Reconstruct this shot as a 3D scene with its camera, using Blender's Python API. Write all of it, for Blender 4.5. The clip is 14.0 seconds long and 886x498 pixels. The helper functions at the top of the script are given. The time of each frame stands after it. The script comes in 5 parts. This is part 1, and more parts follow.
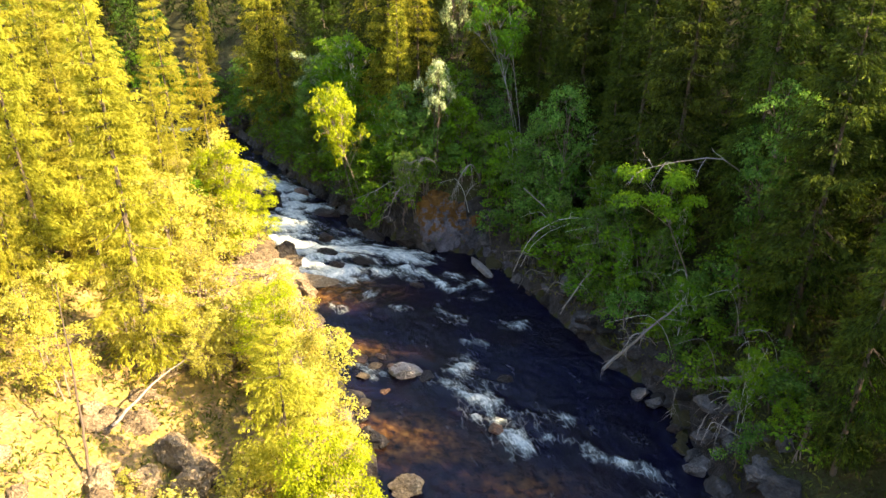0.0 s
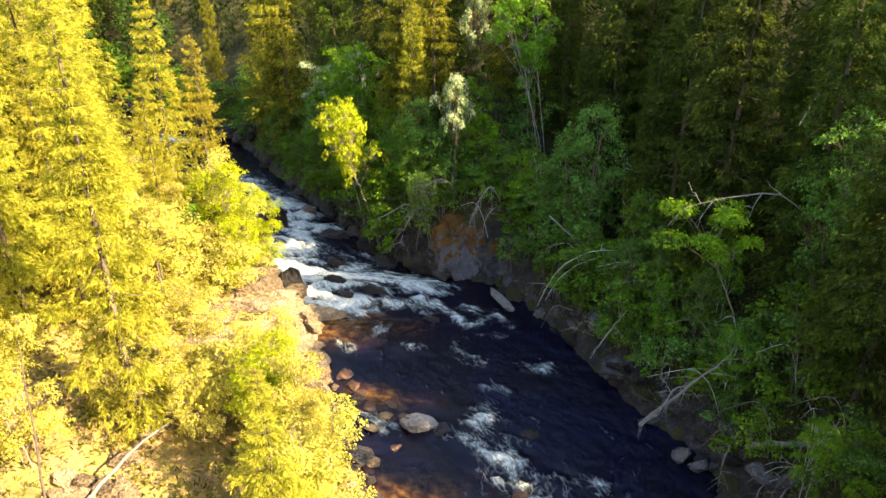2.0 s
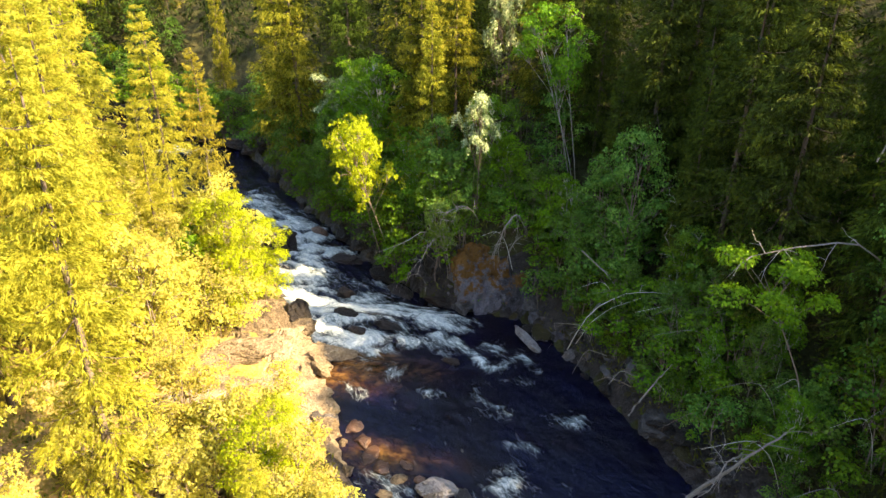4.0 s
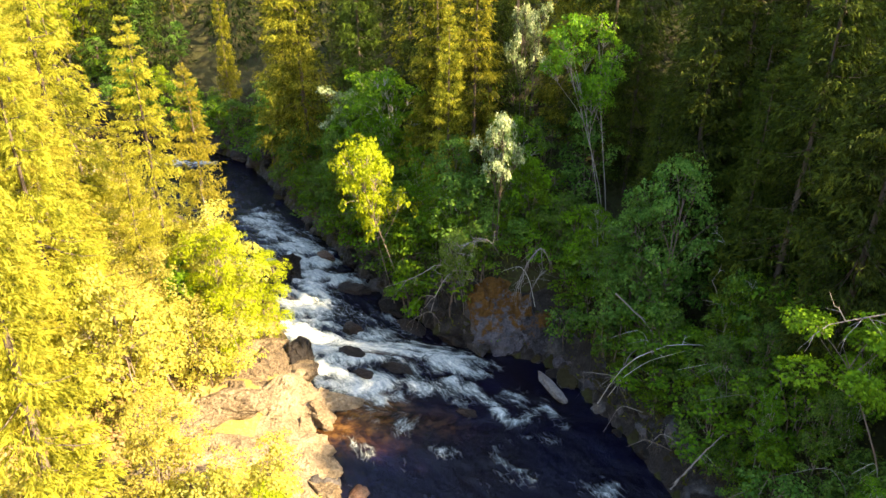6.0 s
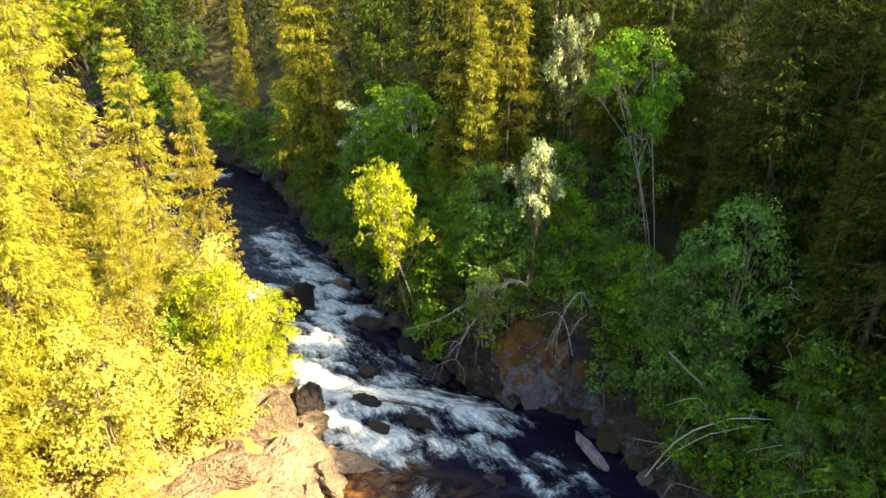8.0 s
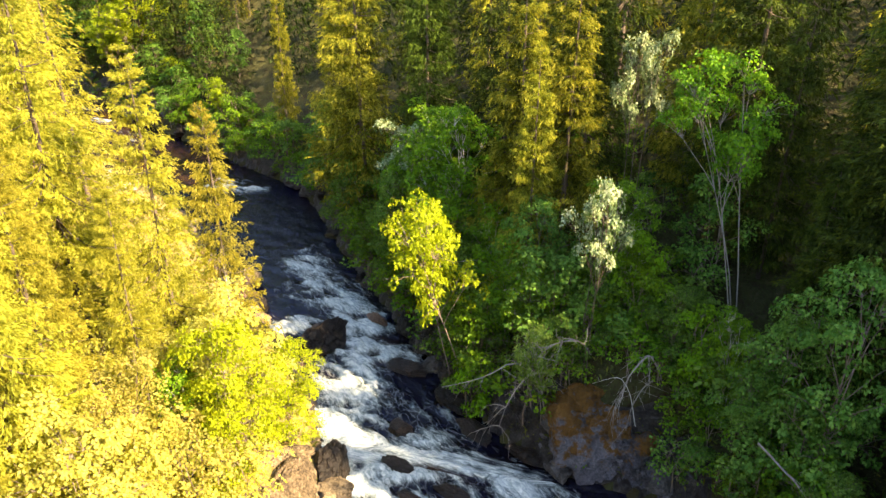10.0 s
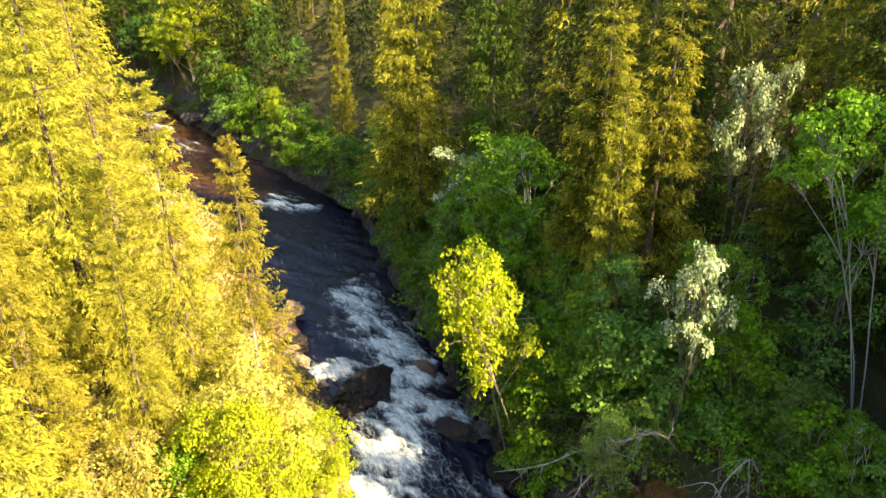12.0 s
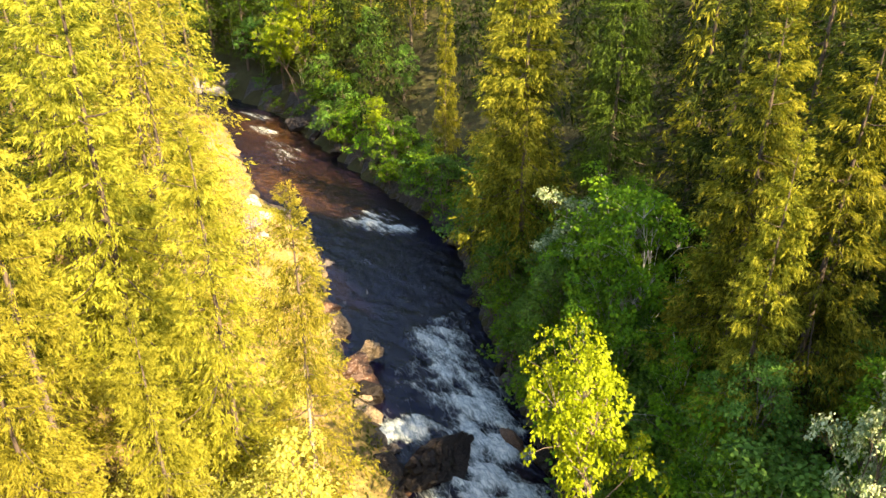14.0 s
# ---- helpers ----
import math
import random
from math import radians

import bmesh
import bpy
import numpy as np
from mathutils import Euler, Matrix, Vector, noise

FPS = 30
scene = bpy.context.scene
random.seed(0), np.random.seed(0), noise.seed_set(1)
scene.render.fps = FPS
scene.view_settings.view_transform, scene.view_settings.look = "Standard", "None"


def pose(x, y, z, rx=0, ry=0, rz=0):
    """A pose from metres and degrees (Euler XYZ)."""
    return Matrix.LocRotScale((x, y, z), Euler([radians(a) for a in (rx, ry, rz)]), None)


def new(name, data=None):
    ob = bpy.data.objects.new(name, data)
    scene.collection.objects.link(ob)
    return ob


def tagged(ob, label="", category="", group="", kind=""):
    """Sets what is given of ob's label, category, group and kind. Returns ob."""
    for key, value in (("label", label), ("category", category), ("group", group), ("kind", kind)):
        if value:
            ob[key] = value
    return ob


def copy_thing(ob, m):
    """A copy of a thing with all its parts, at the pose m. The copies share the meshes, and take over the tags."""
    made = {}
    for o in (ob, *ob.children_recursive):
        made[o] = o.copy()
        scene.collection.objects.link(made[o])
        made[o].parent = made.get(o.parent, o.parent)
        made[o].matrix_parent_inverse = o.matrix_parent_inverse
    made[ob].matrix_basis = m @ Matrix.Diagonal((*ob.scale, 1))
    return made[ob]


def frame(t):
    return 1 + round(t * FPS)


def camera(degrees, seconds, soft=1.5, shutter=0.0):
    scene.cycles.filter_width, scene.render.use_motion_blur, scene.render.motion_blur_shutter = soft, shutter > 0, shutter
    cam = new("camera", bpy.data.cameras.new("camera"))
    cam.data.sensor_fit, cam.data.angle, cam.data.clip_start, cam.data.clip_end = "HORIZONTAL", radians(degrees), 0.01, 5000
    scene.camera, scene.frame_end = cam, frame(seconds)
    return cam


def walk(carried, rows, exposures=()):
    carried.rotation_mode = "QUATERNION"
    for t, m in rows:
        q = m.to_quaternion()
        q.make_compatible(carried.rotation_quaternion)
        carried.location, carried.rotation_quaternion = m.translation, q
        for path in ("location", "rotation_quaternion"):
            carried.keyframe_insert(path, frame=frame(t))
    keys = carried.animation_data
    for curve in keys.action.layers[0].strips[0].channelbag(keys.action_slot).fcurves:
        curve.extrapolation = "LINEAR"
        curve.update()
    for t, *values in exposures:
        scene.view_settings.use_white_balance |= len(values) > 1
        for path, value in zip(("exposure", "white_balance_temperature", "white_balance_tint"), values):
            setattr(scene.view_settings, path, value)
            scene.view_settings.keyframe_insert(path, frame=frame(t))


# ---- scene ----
cam = camera(64.0, 14.0)
METRES, EYE, TILT, LEAN, TURN = 28.0, 19.6, -26.2, 0.0, 0.0
ROWS = [
    (0.0, 0.0, 0.0, 0.0, 0.0, 0.0, 0.0),
    (0.5, -0.003, 0.0285, 0.0144, 0.0, -0.01, -0.01),
    (1.0, -0.0054, 0.0567, 0.0287, 0.3, -0.02, -0.16),
    (1.5, -0.0077, 0.0853, 0.043, 0.86, -0.01, -0.44),
    (2.0, -0.01, 0.1153, 0.0584, 0.97, -0.03, -0.48),
    (2.5, -0.0132, 0.1448, 0.0738, 0.96, -0.05, -0.49),
    (3.0, -0.0178, 0.173, 0.0889, 1.5, -0.06, -0.81),
    (5.5, -0.0336, 0.3185, 0.1656, 2.54, -0.22, -1.34),
    (6.0, -0.0377, 0.3497, 0.1797, 3.08, -0.22, -1.63),
    (6.5, -0.0417, 0.3803, 0.1938, 3.63, -0.24, -1.93),
    (7.0, -0.0465, 0.4112, 0.2089, 4.17, -0.29, -2.24),
    (7.5, -0.0502, 0.4435, 0.2239, 4.64, -0.3, -2.49),
    (8.0, -0.0543, 0.4752, 0.2398, 4.9, -0.34, -2.63),
    (10.5, -0.0753, 0.6403, 0.3179, 9.81, -0.65, -4.86),
    (11.0, -0.0819, 0.6726, 0.3337, 10.94, -0.71, -5.4),
    (11.5, -0.0884, 0.7066, 0.3507, 12.34, -0.81, -6.04),
    (12.0, -0.0955, 0.7414, 0.3679, 13.63, -0.91, -6.61),
    (12.5, -0.1035, 0.7773, 0.3857, 15.07, -1.08, -7.24),
    (13.0, -0.1127, 0.814, 0.4034, 18.38, -1.54, -8.72),
    (13.5, -0.123, 0.8505, 0.4211, 19.17, -1.63, -9.04),
    (14.0, -0.134, 0.8867, 0.4389, 22.29, -2.16, -10.42),
]
walk(cam, [(t, pose(0, 0, EYE, TILT, LEAN, TURN) @ pose(METRES * x, METRES * y, METRES * z, 90 + pitch, roll, yaw)) for t, x, y, z, yaw, pitch, roll in ROWS],
     [(0.0, 2.95, 7200, 10), (8.0, 2.95, 7200, 10), (11.0, 2.92, 7200, 10), (14.0, 2.74, 7200, 10)])

# ---- world, sun, exposure ----
SUN_AZ, SUN_EL = 111.0, 37.5   # degrees clockwise from +y, and above the horizon
sun_way = Vector((math.sin(radians(SUN_AZ)) * math.cos(radians(SUN_EL)),
                  math.cos(radians(SUN_AZ)) * math.cos(radians(SUN_EL)), math.sin(radians(SUN_EL))))
world = bpy.data.worlds.new("sky")
scene.world = world
world.use_nodes = True
wn = world.node_tree
sky = wn.nodes.new("ShaderNodeTexSky")
sky.sky_type = "NISHITA"
sky.sun_disc = False
sky.sun_elevation, sky.sun_rotation = radians(SUN_EL), radians(SUN_AZ)
wn.links.new(sky.outputs["Color"], wn.nodes["Background"].inputs["Color"])
wn.nodes["Background"].inputs["Strength"].default_value = 0.11
sun_data = bpy.data.lights.new("sun", "SUN")
sun_data.energy, sun_data.angle, sun_data.color = 5.0, radians(0.6), (1.0, 0.80, 0.51)
sun = new("sun", sun_data)
sun.matrix_world = Matrix.Translation((60, -60, 90)) @ sun_way.to_track_quat("Z", "Y").to_matrix().to_4x4()


# ---- materials ----
def material(name):
    mat = bpy.data.materials.new(name)
    mat.use_nodes = True
    nt = mat.node_tree
    nt.nodes.remove(nt.nodes["Principled BSDF"])
    return mat, nt, nt.nodes["Material Output"]


def node(nt, kind, **values):
    n = nt.nodes.new(kind)
    for key, value in values.items():
        n.inputs[key.replace("_", " ")].default_value = value
    return n


def math_node(nt, op, a, b=None, clamp=False):
    n = nt.nodes.new("ShaderNodeMath")
    n.operation, n.use_clamp = op, clamp
    for i, v in enumerate((a, b)):
        if v is None:
            continue
        if isinstance(v, (int, float)):
            n.inputs[i].default_value = v
        else:
            nt.links.new(v, n.inputs[i])
    return n.outputs[0]


def ramp(nt, fac, stops):
    n = nt.nodes.new("ShaderNodeValToRGB")
    while len(n.color_ramp.elements) < len(stops):
        n.color_ramp.elements.new(0.5)
    for e, (p, c) in zip(n.color_ramp.elements, stops):
        e.position, e.color = p, (*c, 1)
    nt.links.new(fac, n.inputs["Fac"])
    return n.outputs["Color"]


def mix_rgb(nt, fac, a, b, mode="MIX"):
    n = nt.nodes.new("ShaderNodeMix")
    n.data_type, n.blend_type = "RGBA", mode
    for socket, v in ((n.inputs[0], fac), (n.inputs[6], a), (n.inputs[7], b)):
        if isinstance(v, (int, float)):
            socket.default_value = v
        elif isinstance(v, tuple):
            socket.default_value = (*v, 1)
        else:
            nt.links.new(v, socket)
    return n.outputs[2]


def noise_tex(nt, vector, scale, detail=3.0, rough=0.55, distort=0.0):
    n = node(nt, "ShaderNodeTexNoise", Scale=scale, Detail=detail, Roughness=rough, Distortion=distort)
    if vector is not None:
        nt.links.new(vector, n.inputs["Vector"])
    return n.outputs["Fac"]


def foliage(name, dark, mid, light, through_light=0.35, gloss=0.25, grown=0.30):
    """Leaves or needles: a shade of its own for each leaf, spray and tree, fresher needles at the tips, lighter leaves
    on lobe tops; part of the light passes through.
    """
    mat, nt, out = material(name)
    geo, info, tip = nt.nodes.new("ShaderNodeNewGeometry"), nt.nodes.new("ShaderNodeObjectInfo"), nt.nodes.new("ShaderNodeAttribute")
    tip.attribute_name = "tip"
    clump = noise_tex(nt, geo.outputs["Position"], 0.8, 2.0)
    spray = noise_tex(nt, geo.outputs["Position"], 3.6, 2.0)
    f = math_node(nt, "MULTIPLY", geo.outputs["Random Per Island"], 0.50)
    f = math_node(nt, "ADD", f, math_node(nt, "MULTIPLY", info.outputs["Random"], 0.20))
    f = math_node(nt, "ADD", f, math_node(nt, "MULTIPLY", math_node(nt, "SUBTRACT", clump, 0.42), 0.7))
    f = math_node(nt, "ADD", f, math_node(nt, "MULTIPLY", math_node(nt, "SUBTRACT", spray, 0.46), 0.9))
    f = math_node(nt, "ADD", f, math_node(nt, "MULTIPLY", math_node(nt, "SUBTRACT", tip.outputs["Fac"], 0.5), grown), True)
    col = ramp(nt, f, [(0.0, dark), (0.45, mid), (1.0, light)])
    hue = node(nt, "ShaderNodeHueSaturation", Saturation=1.0, Value=1.0)
    nt.links.new(math_node(nt, "ADD", 0.485, math_node(nt, "MULTIPLY", info.outputs["Random"], 0.03)), hue.inputs["Hue"])
    nt.links.new(col, hue.inputs["Color"])
    col = hue.outputs["Color"]
    p = node(nt, "ShaderNodeBsdfPrincipled", Roughness=0.5)
    p.inputs["Specular IOR Level"].default_value = gloss
    nt.links.new(col, p.inputs["Base Color"])
    tr = nt.nodes.new("ShaderNodeBsdfTranslucent")
    nt.links.new(mix_rgb(nt, 1.0, col, (1.25, 1.2, 0.6), "MULTIPLY"), tr.inputs["Color"])
    mx = node(nt, "ShaderNodeMixShader", Fac=through_light)
    nt.links.new(p.outputs[0], mx.inputs[1])
    nt.links.new(tr.outputs[0], mx.inputs[2])
    nt.links.new(mx.outputs[0], out.inputs["Surface"])
    return mat


def surface(name, stops, scale, fine=None, rough=0.85, bump=0.3, fine_amount=0.4, stretch=None, moss=None, moss_from=0.55, spec=0.3, relief=0.08, moss_above=None):
    """A matt natural surface: a colour ramp over coarse and fine noise, relief, and moss on upward faces if given."""
    mat, nt, out = material(name)
    tex, geo, info = nt.nodes.new("ShaderNodeTexCoord"), nt.nodes.new("ShaderNodeNewGeometry"), nt.nodes.new("ShaderNodeObjectInfo")
    vec = geo.outputs["Position"] if stretch is None else tex.outputs["Object"]
    if stretch is not None:
        mp = nt.nodes.new("ShaderNodeMapping")
        mp.inputs["Scale"].default_value = stretch
        nt.links.new(vec, mp.inputs["Vector"])
        vec = mp.outputs["Vector"]
    coarse = noise_tex(nt, vec, scale, 5.0, 0.6)
    small = noise_tex(nt, vec, fine or scale * 9, 4.0, 0.65)
    f = math_node(nt, "ADD", math_node(nt, "MULTIPLY", coarse, 1.0 - fine_amount), math_node(nt, "MULTIPLY", small, fine_amount))
    f = math_node(nt, "ADD", f, math_node(nt, "MULTIPLY", math_node(nt, "SUBTRACT", info.outputs["Random"], 0.5), 0.18), True)
    col = ramp(nt, f, stops)
    if moss:
        sep = nt.nodes.new("ShaderNodeSeparateXYZ")
        nt.links.new(geo.outputs["Normal"], sep.inputs[0])
        up = math_node(nt, "ADD", math_node(nt, "MULTIPLY", sep.outputs["Z"], 0.55), math_node(nt, "MULTIPLY", coarse, 0.8))
        m = math_node(nt, "MULTIPLY", math_node(nt, "SUBTRACT", up, moss_from), 6.0, True)
        if moss_above is not None:
            high = nt.nodes.new("ShaderNodeSeparateXYZ")
            nt.links.new(geo.outputs["Position"], high.inputs[0])
            wild = math_node(nt, "MULTIPLY", math_node(nt, "SUBTRACT", coarse, 0.5), 9.0)
            m = math_node(nt, "ADD", math_node(nt, "SUBTRACT", high.outputs["Z"], moss_above), wild, True)
        col = mix_rgb(nt, m, col, mix_rgb(nt, small, tuple(c * 0.35 for c in moss), tuple(min(c * 1.7, 0.6) for c in moss)))
    p = node(nt, "ShaderNodeBsdfPrincipled", Roughness=rough)
    p.inputs["Specular IOR Level"].default_value = spec
    nt.links.new(col, p.inputs["Base Color"])
    b = node(nt, "ShaderNodeBump", Strength=bump, Distance=relief)
    nt.links.new(math_node(nt, "ADD", coarse, small), b.inputs["Height"])
    nt.links.new(b.outputs[0], p.inputs["Normal"])
    nt.links.new(p.outputs[0], out.inputs["Surface"])
    return mat


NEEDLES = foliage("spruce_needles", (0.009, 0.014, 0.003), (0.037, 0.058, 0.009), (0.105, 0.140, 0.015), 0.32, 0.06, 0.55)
# needles again, warmed in colour for spruces of the far bank that catch sun
SUNLIT_GOLD = foliage("sunlit_golden_needles", (0.014, 0.020, 0.003), (0.115, 0.128, 0.012), (0.37, 0.34, 0.042), 0.44, 0.06, 0.5)
# brightest needle copy, full sun put into the colour, mostly for the left bank
SUNLIT_NEEDLES = foliage("sunlit_spruce_needles", (0.085, 0.090, 0.011), (0.255, 0.25, 0.030), (0.43, 0.395, 0.060), 0.56, 0.08, 0.5)
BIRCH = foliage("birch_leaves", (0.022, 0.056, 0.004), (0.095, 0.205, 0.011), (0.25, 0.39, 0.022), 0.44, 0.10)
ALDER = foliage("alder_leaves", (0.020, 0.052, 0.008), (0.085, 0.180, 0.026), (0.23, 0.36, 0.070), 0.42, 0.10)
# alder leaves again, lighter, with the sun on them put into the colour
SUNALDER = foliage("sunlit_alder_leaves", (0.035, 0.075, 0.012), (0.14, 0.235, 0.040), (0.33, 0.42, 0.11), 0.42, 0.10)
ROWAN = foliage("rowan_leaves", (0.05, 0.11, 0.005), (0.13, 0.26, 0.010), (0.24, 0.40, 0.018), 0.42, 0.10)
# birch leaves again, brightened in colour for the sunlit crowns
SUNLIT_BIRCH = foliage("sunlit_birch_leaves", (0.10, 0.15, 0.007), (0.24, 0.30, 0.012), (0.40, 0.46, 0.030), 0.50, 0.08)
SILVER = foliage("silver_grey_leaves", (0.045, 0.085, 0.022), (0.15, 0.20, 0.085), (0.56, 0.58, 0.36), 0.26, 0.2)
# yellow of the sunlight painted into the broadleaves and shrubs of the sunny bank
SUNLIT_LEAVES = foliage("sunlit_yellow_leaves", (0.17, 0.17, 0.034), (0.385, 0.37, 0.08), (0.56, 0.52, 0.17), 0.62, 0.08)
GRASS = foliage("grass_blades", (0.06, 0.075, 0.012), (0.12, 0.13, 0.022), (0.24, 0.21, 0.05), 0.35, 0.2)
BARK = surface("spruce_bark", [(0.2, (0.03, 0.022, 0.016)), (0.5, (0.085, 0.062, 0.046)), (0.8, (0.17, 0.135, 0.105))], 1.5, 14, 0.9, 0.6, 0.5, (3, 3, 0.7))
PALE_BARK = surface("birch_bark", [(0.25, (0.08, 0.07, 0.06)), (0.42, (0.36, 0.33, 0.29)), (0.8, (0.55, 0.52, 0.47))], 2.0, 9, 0.7, 0.3, 0.55, (1, 1, 3))
DEADWOOD = surface("grey_deadwood", [(0.2, (0.09, 0.078, 0.068)), (0.5, (0.22, 0.19, 0.165)), (0.8, (0.40, 0.36, 0.32))], 2.5, 20, 0.85, 0.4, 0.5, (6, 6, 0.8))
TWIG = surface("brown_twigs", [(0.2, (0.09, 0.065, 0.05)), (0.8, (0.26, 0.20, 0.16))], 3, 20, 0.9, 0.2)
ROCK = surface("grey_rock", [(0.32, (0.016, 0.014, 0.014)), (0.48, (0.050, 0.044, 0.043)), (0.62, (0.115, 0.102, 0.098)), (0.8, (0.27, 0.24, 0.23))], 2.0, 11, 0.8, 0.8, 0.45, relief=0.18)
MOSSY = surface("mossy_rock", [(0.30, (0.014, 0.012, 0.015)), (0.44, (0.060, 0.055, 0.064)), (0.58, (0.125, 0.116, 0.134)), (0.8, (0.27, 0.25, 0.28))], 2.2, 12, 0.8, 1.0, 0.55, None, (0.050, 0.040, 0.012), 0.50, relief=0.3)
CLIFFROCK = surface("cliff_rock", [(0.30, (0.018, 0.016, 0.020)), (0.42, (0.075, 0.070, 0.082)), (0.56, (0.155, 0.146, 0.168)), (0.8, (0.31, 0.29, 0.32))], 2.2, 12, 0.8, 1.0, 0.55, None, (0.150, 0.070, 0.010), relief=0.3, moss_above=1.55)
PINKROCK = surface("pale_pinkish_rock", [(0.31, (0.030, 0.021, 0.014)), (0.43, (0.125, 0.090, 0.056)), (0.57, (0.25, 0.19, 0.122)), (0.8, (0.42, 0.35, 0.255))], 1.7, 10, 0.85, 1.0, 0.55, relief=0.25)
PALEROCK = surface("pale_grey_rock", [(0.30, (0.085, 0.075, 0.070)), (0.46, (0.22, 0.198, 0.185)), (0.8, (0.46, 0.42, 0.39))], 1.2, 8, 0.85, 1.0, 0.5, relief=0.2)
WETROCK = surface("wet_dark_rock", [(0.25, (0.003, 0.0025, 0.0025)), (0.5, (0.010, 0.0065, 0.005)), (0.8, (0.045, 0.026, 0.018))], 0.9, 7, 0.55, 0.8, 0.45, spec=0.3, relief=0.18)
RUST = surface("rust_brown_wet_rock", [(0.28, (0.018, 0.010, 0.007)), (0.5, (0.065, 0.032, 0.018)), (0.8, (0.17, 0.095, 0.055))], 0.9, 7, 0.35, 0.6, 0.45, spec=0.5, relief=0.18)
# mossy soil, much darker than FLOOR: the bank's shade is in its colour
SHADY = surface("shaded_mossy_soil", [(0.30, (0.008, 0.005, 0.003)), (0.43, (0.036, 0.022, 0.010)), (0.54, (0.040, 0.045, 0.010)), (0.66, (0.060, 0.048, 0.018)), (0.8, (0.12, 0.095, 0.05))], 1.3, 9, 0.95, 1.0, 0.55, relief=0.2)
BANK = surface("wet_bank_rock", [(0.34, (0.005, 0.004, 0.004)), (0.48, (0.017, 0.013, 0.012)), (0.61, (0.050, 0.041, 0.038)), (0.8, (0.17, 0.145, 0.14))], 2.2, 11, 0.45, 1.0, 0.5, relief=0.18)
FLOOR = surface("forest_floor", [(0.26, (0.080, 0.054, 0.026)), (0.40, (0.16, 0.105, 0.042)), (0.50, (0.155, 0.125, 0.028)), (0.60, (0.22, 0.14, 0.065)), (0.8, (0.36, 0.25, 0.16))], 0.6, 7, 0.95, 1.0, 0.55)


def water_material():
    """Dark brown river water with reflected sky blue painted in, amber over the shallows, broken by streaks of white
    foam along the current.
    """
    mat, nt, out = material("river_water")
    uv = nt.nodes.new("ShaderNodeUVMap")
    uv.uv_map = "flow"
    foam_at, shallow_at = nt.nodes.new("ShaderNodeAttribute"), nt.nodes.new("ShaderNodeAttribute")
    foam_at.attribute_name, shallow_at.attribute_name = "foam", "shallow"

    def stretched(along, across):
        mp = nt.nodes.new("ShaderNodeMapping")
        mp.inputs["Scale"].default_value = (along, across, 1)
        nt.links.new(uv.outputs["UV"], mp.inputs["Vector"])
        return mp.outputs["Vector"]

    streak = noise_tex(nt, stretched(0.30, 1.7), 1.5, 8.0, 0.68, 1.3)
    fleck = noise_tex(nt, stretched(0.75, 1.5), 5.0, 10.0, 0.70, 0.7)
    n = math_node(nt, "ADD", math_node(nt, "MULTIPLY", streak, 0.46), math_node(nt, "MULTIPLY", fleck, 0.54))
    dens = foam_at.outputs["Fac"]
    milky = math_node(nt, "MULTIPLY", math_node(nt, "SUBTRACT", math_node(nt, "ADD", math_node(nt, "MULTIPLY", streak, 0.6), math_node(nt, "MULTIPLY", dens, 0.75)), 0.66), 1.5, True)
    edge = math_node(nt, "SUBTRACT", math_node(nt, "ADD", n, math_node(nt, "MULTIPLY", dens, 0.345)), 0.74)
    foam = math_node(nt, "MULTIPLY", edge, 6.0, True)
    vor = nt.nodes.new("ShaderNodeTexVoronoi")
    vor.feature = "DISTANCE_TO_EDGE"
    vor.inputs["Scale"].default_value = 2.6
    warp = nt.nodes.new("ShaderNodeVectorMath")
    warp.operation = "ADD"
    wob = node(nt, "ShaderNodeTexNoise", Scale=1.6, Detail=4.0)
    nt.links.new(stretched(0.7, 1.3), wob.inputs["Vector"])
    nt.links.new(wob.outputs["Color"], warp.inputs[0])
    nt.links.new(stretched(0.7, 1.3), warp.inputs[1])
    nt.links.new(warp.outputs[0], vor.inputs["Vector"])
    thin = math_node(nt, "SUBTRACT", 1.0, math_node(nt, "MULTIPLY", vor.outputs["Distance"], 9.0), True)
    lace = math_node(nt, "MULTIPLY", thin, math_node(nt, "MULTIPLY", math_node(nt, "SUBTRACT", math_node(nt, "ADD", dens, streak), 0.79), 1.9, True))
    foam = math_node(nt, "MAXIMUM", foam, math_node(nt, "MULTIPLY", lace, math_node(nt, "MULTIPLY", fleck, 1.3)))
    # the bluer stop puts the sky's reflection into the body colour
    dark = ramp(nt, noise_tex(nt, stretched(0.2, 0.5), 1.0, 3.0), [(0.3, (0.0016, 0.0022, 0.014)), (0.7, (0.0045, 0.0032, 0.006))])
    bed = ramp(nt, noise_tex(nt, stretched(1.0, 1.0), 2.2, 5.0, 0.6), [(0.34, (0.008, 0.004, 0.002)), (0.5, (0.055, 0.024, 0.005)), (0.72, (0.18, 0.095, 0.026))])
    body = mix_rgb(nt, shallow_at.outputs["Fac"], dark, bed)
    body = mix_rgb(nt, milky, body, (0.20, 0.245, 0.235))
    white = ramp(nt, fleck, [(0.34, (0.14, 0.185, 0.205)), (0.50, (0.36, 0.40, 0.40)), (0.66, (0.64, 0.66, 0.62))])
    col = mix_rgb(nt, foam, body, white)
    p = node(nt, "ShaderNodeBsdfPrincipled", IOR=1.33)
    p.inputs["Specular IOR Level"].default_value = 0.38
    nt.links.new(col, p.inputs["Base Color"])
    nt.links.new(math_node(nt, "ADD", 0.05, math_node(nt, "MULTIPLY", foam, 0.6)), p.inputs["Roughness"])
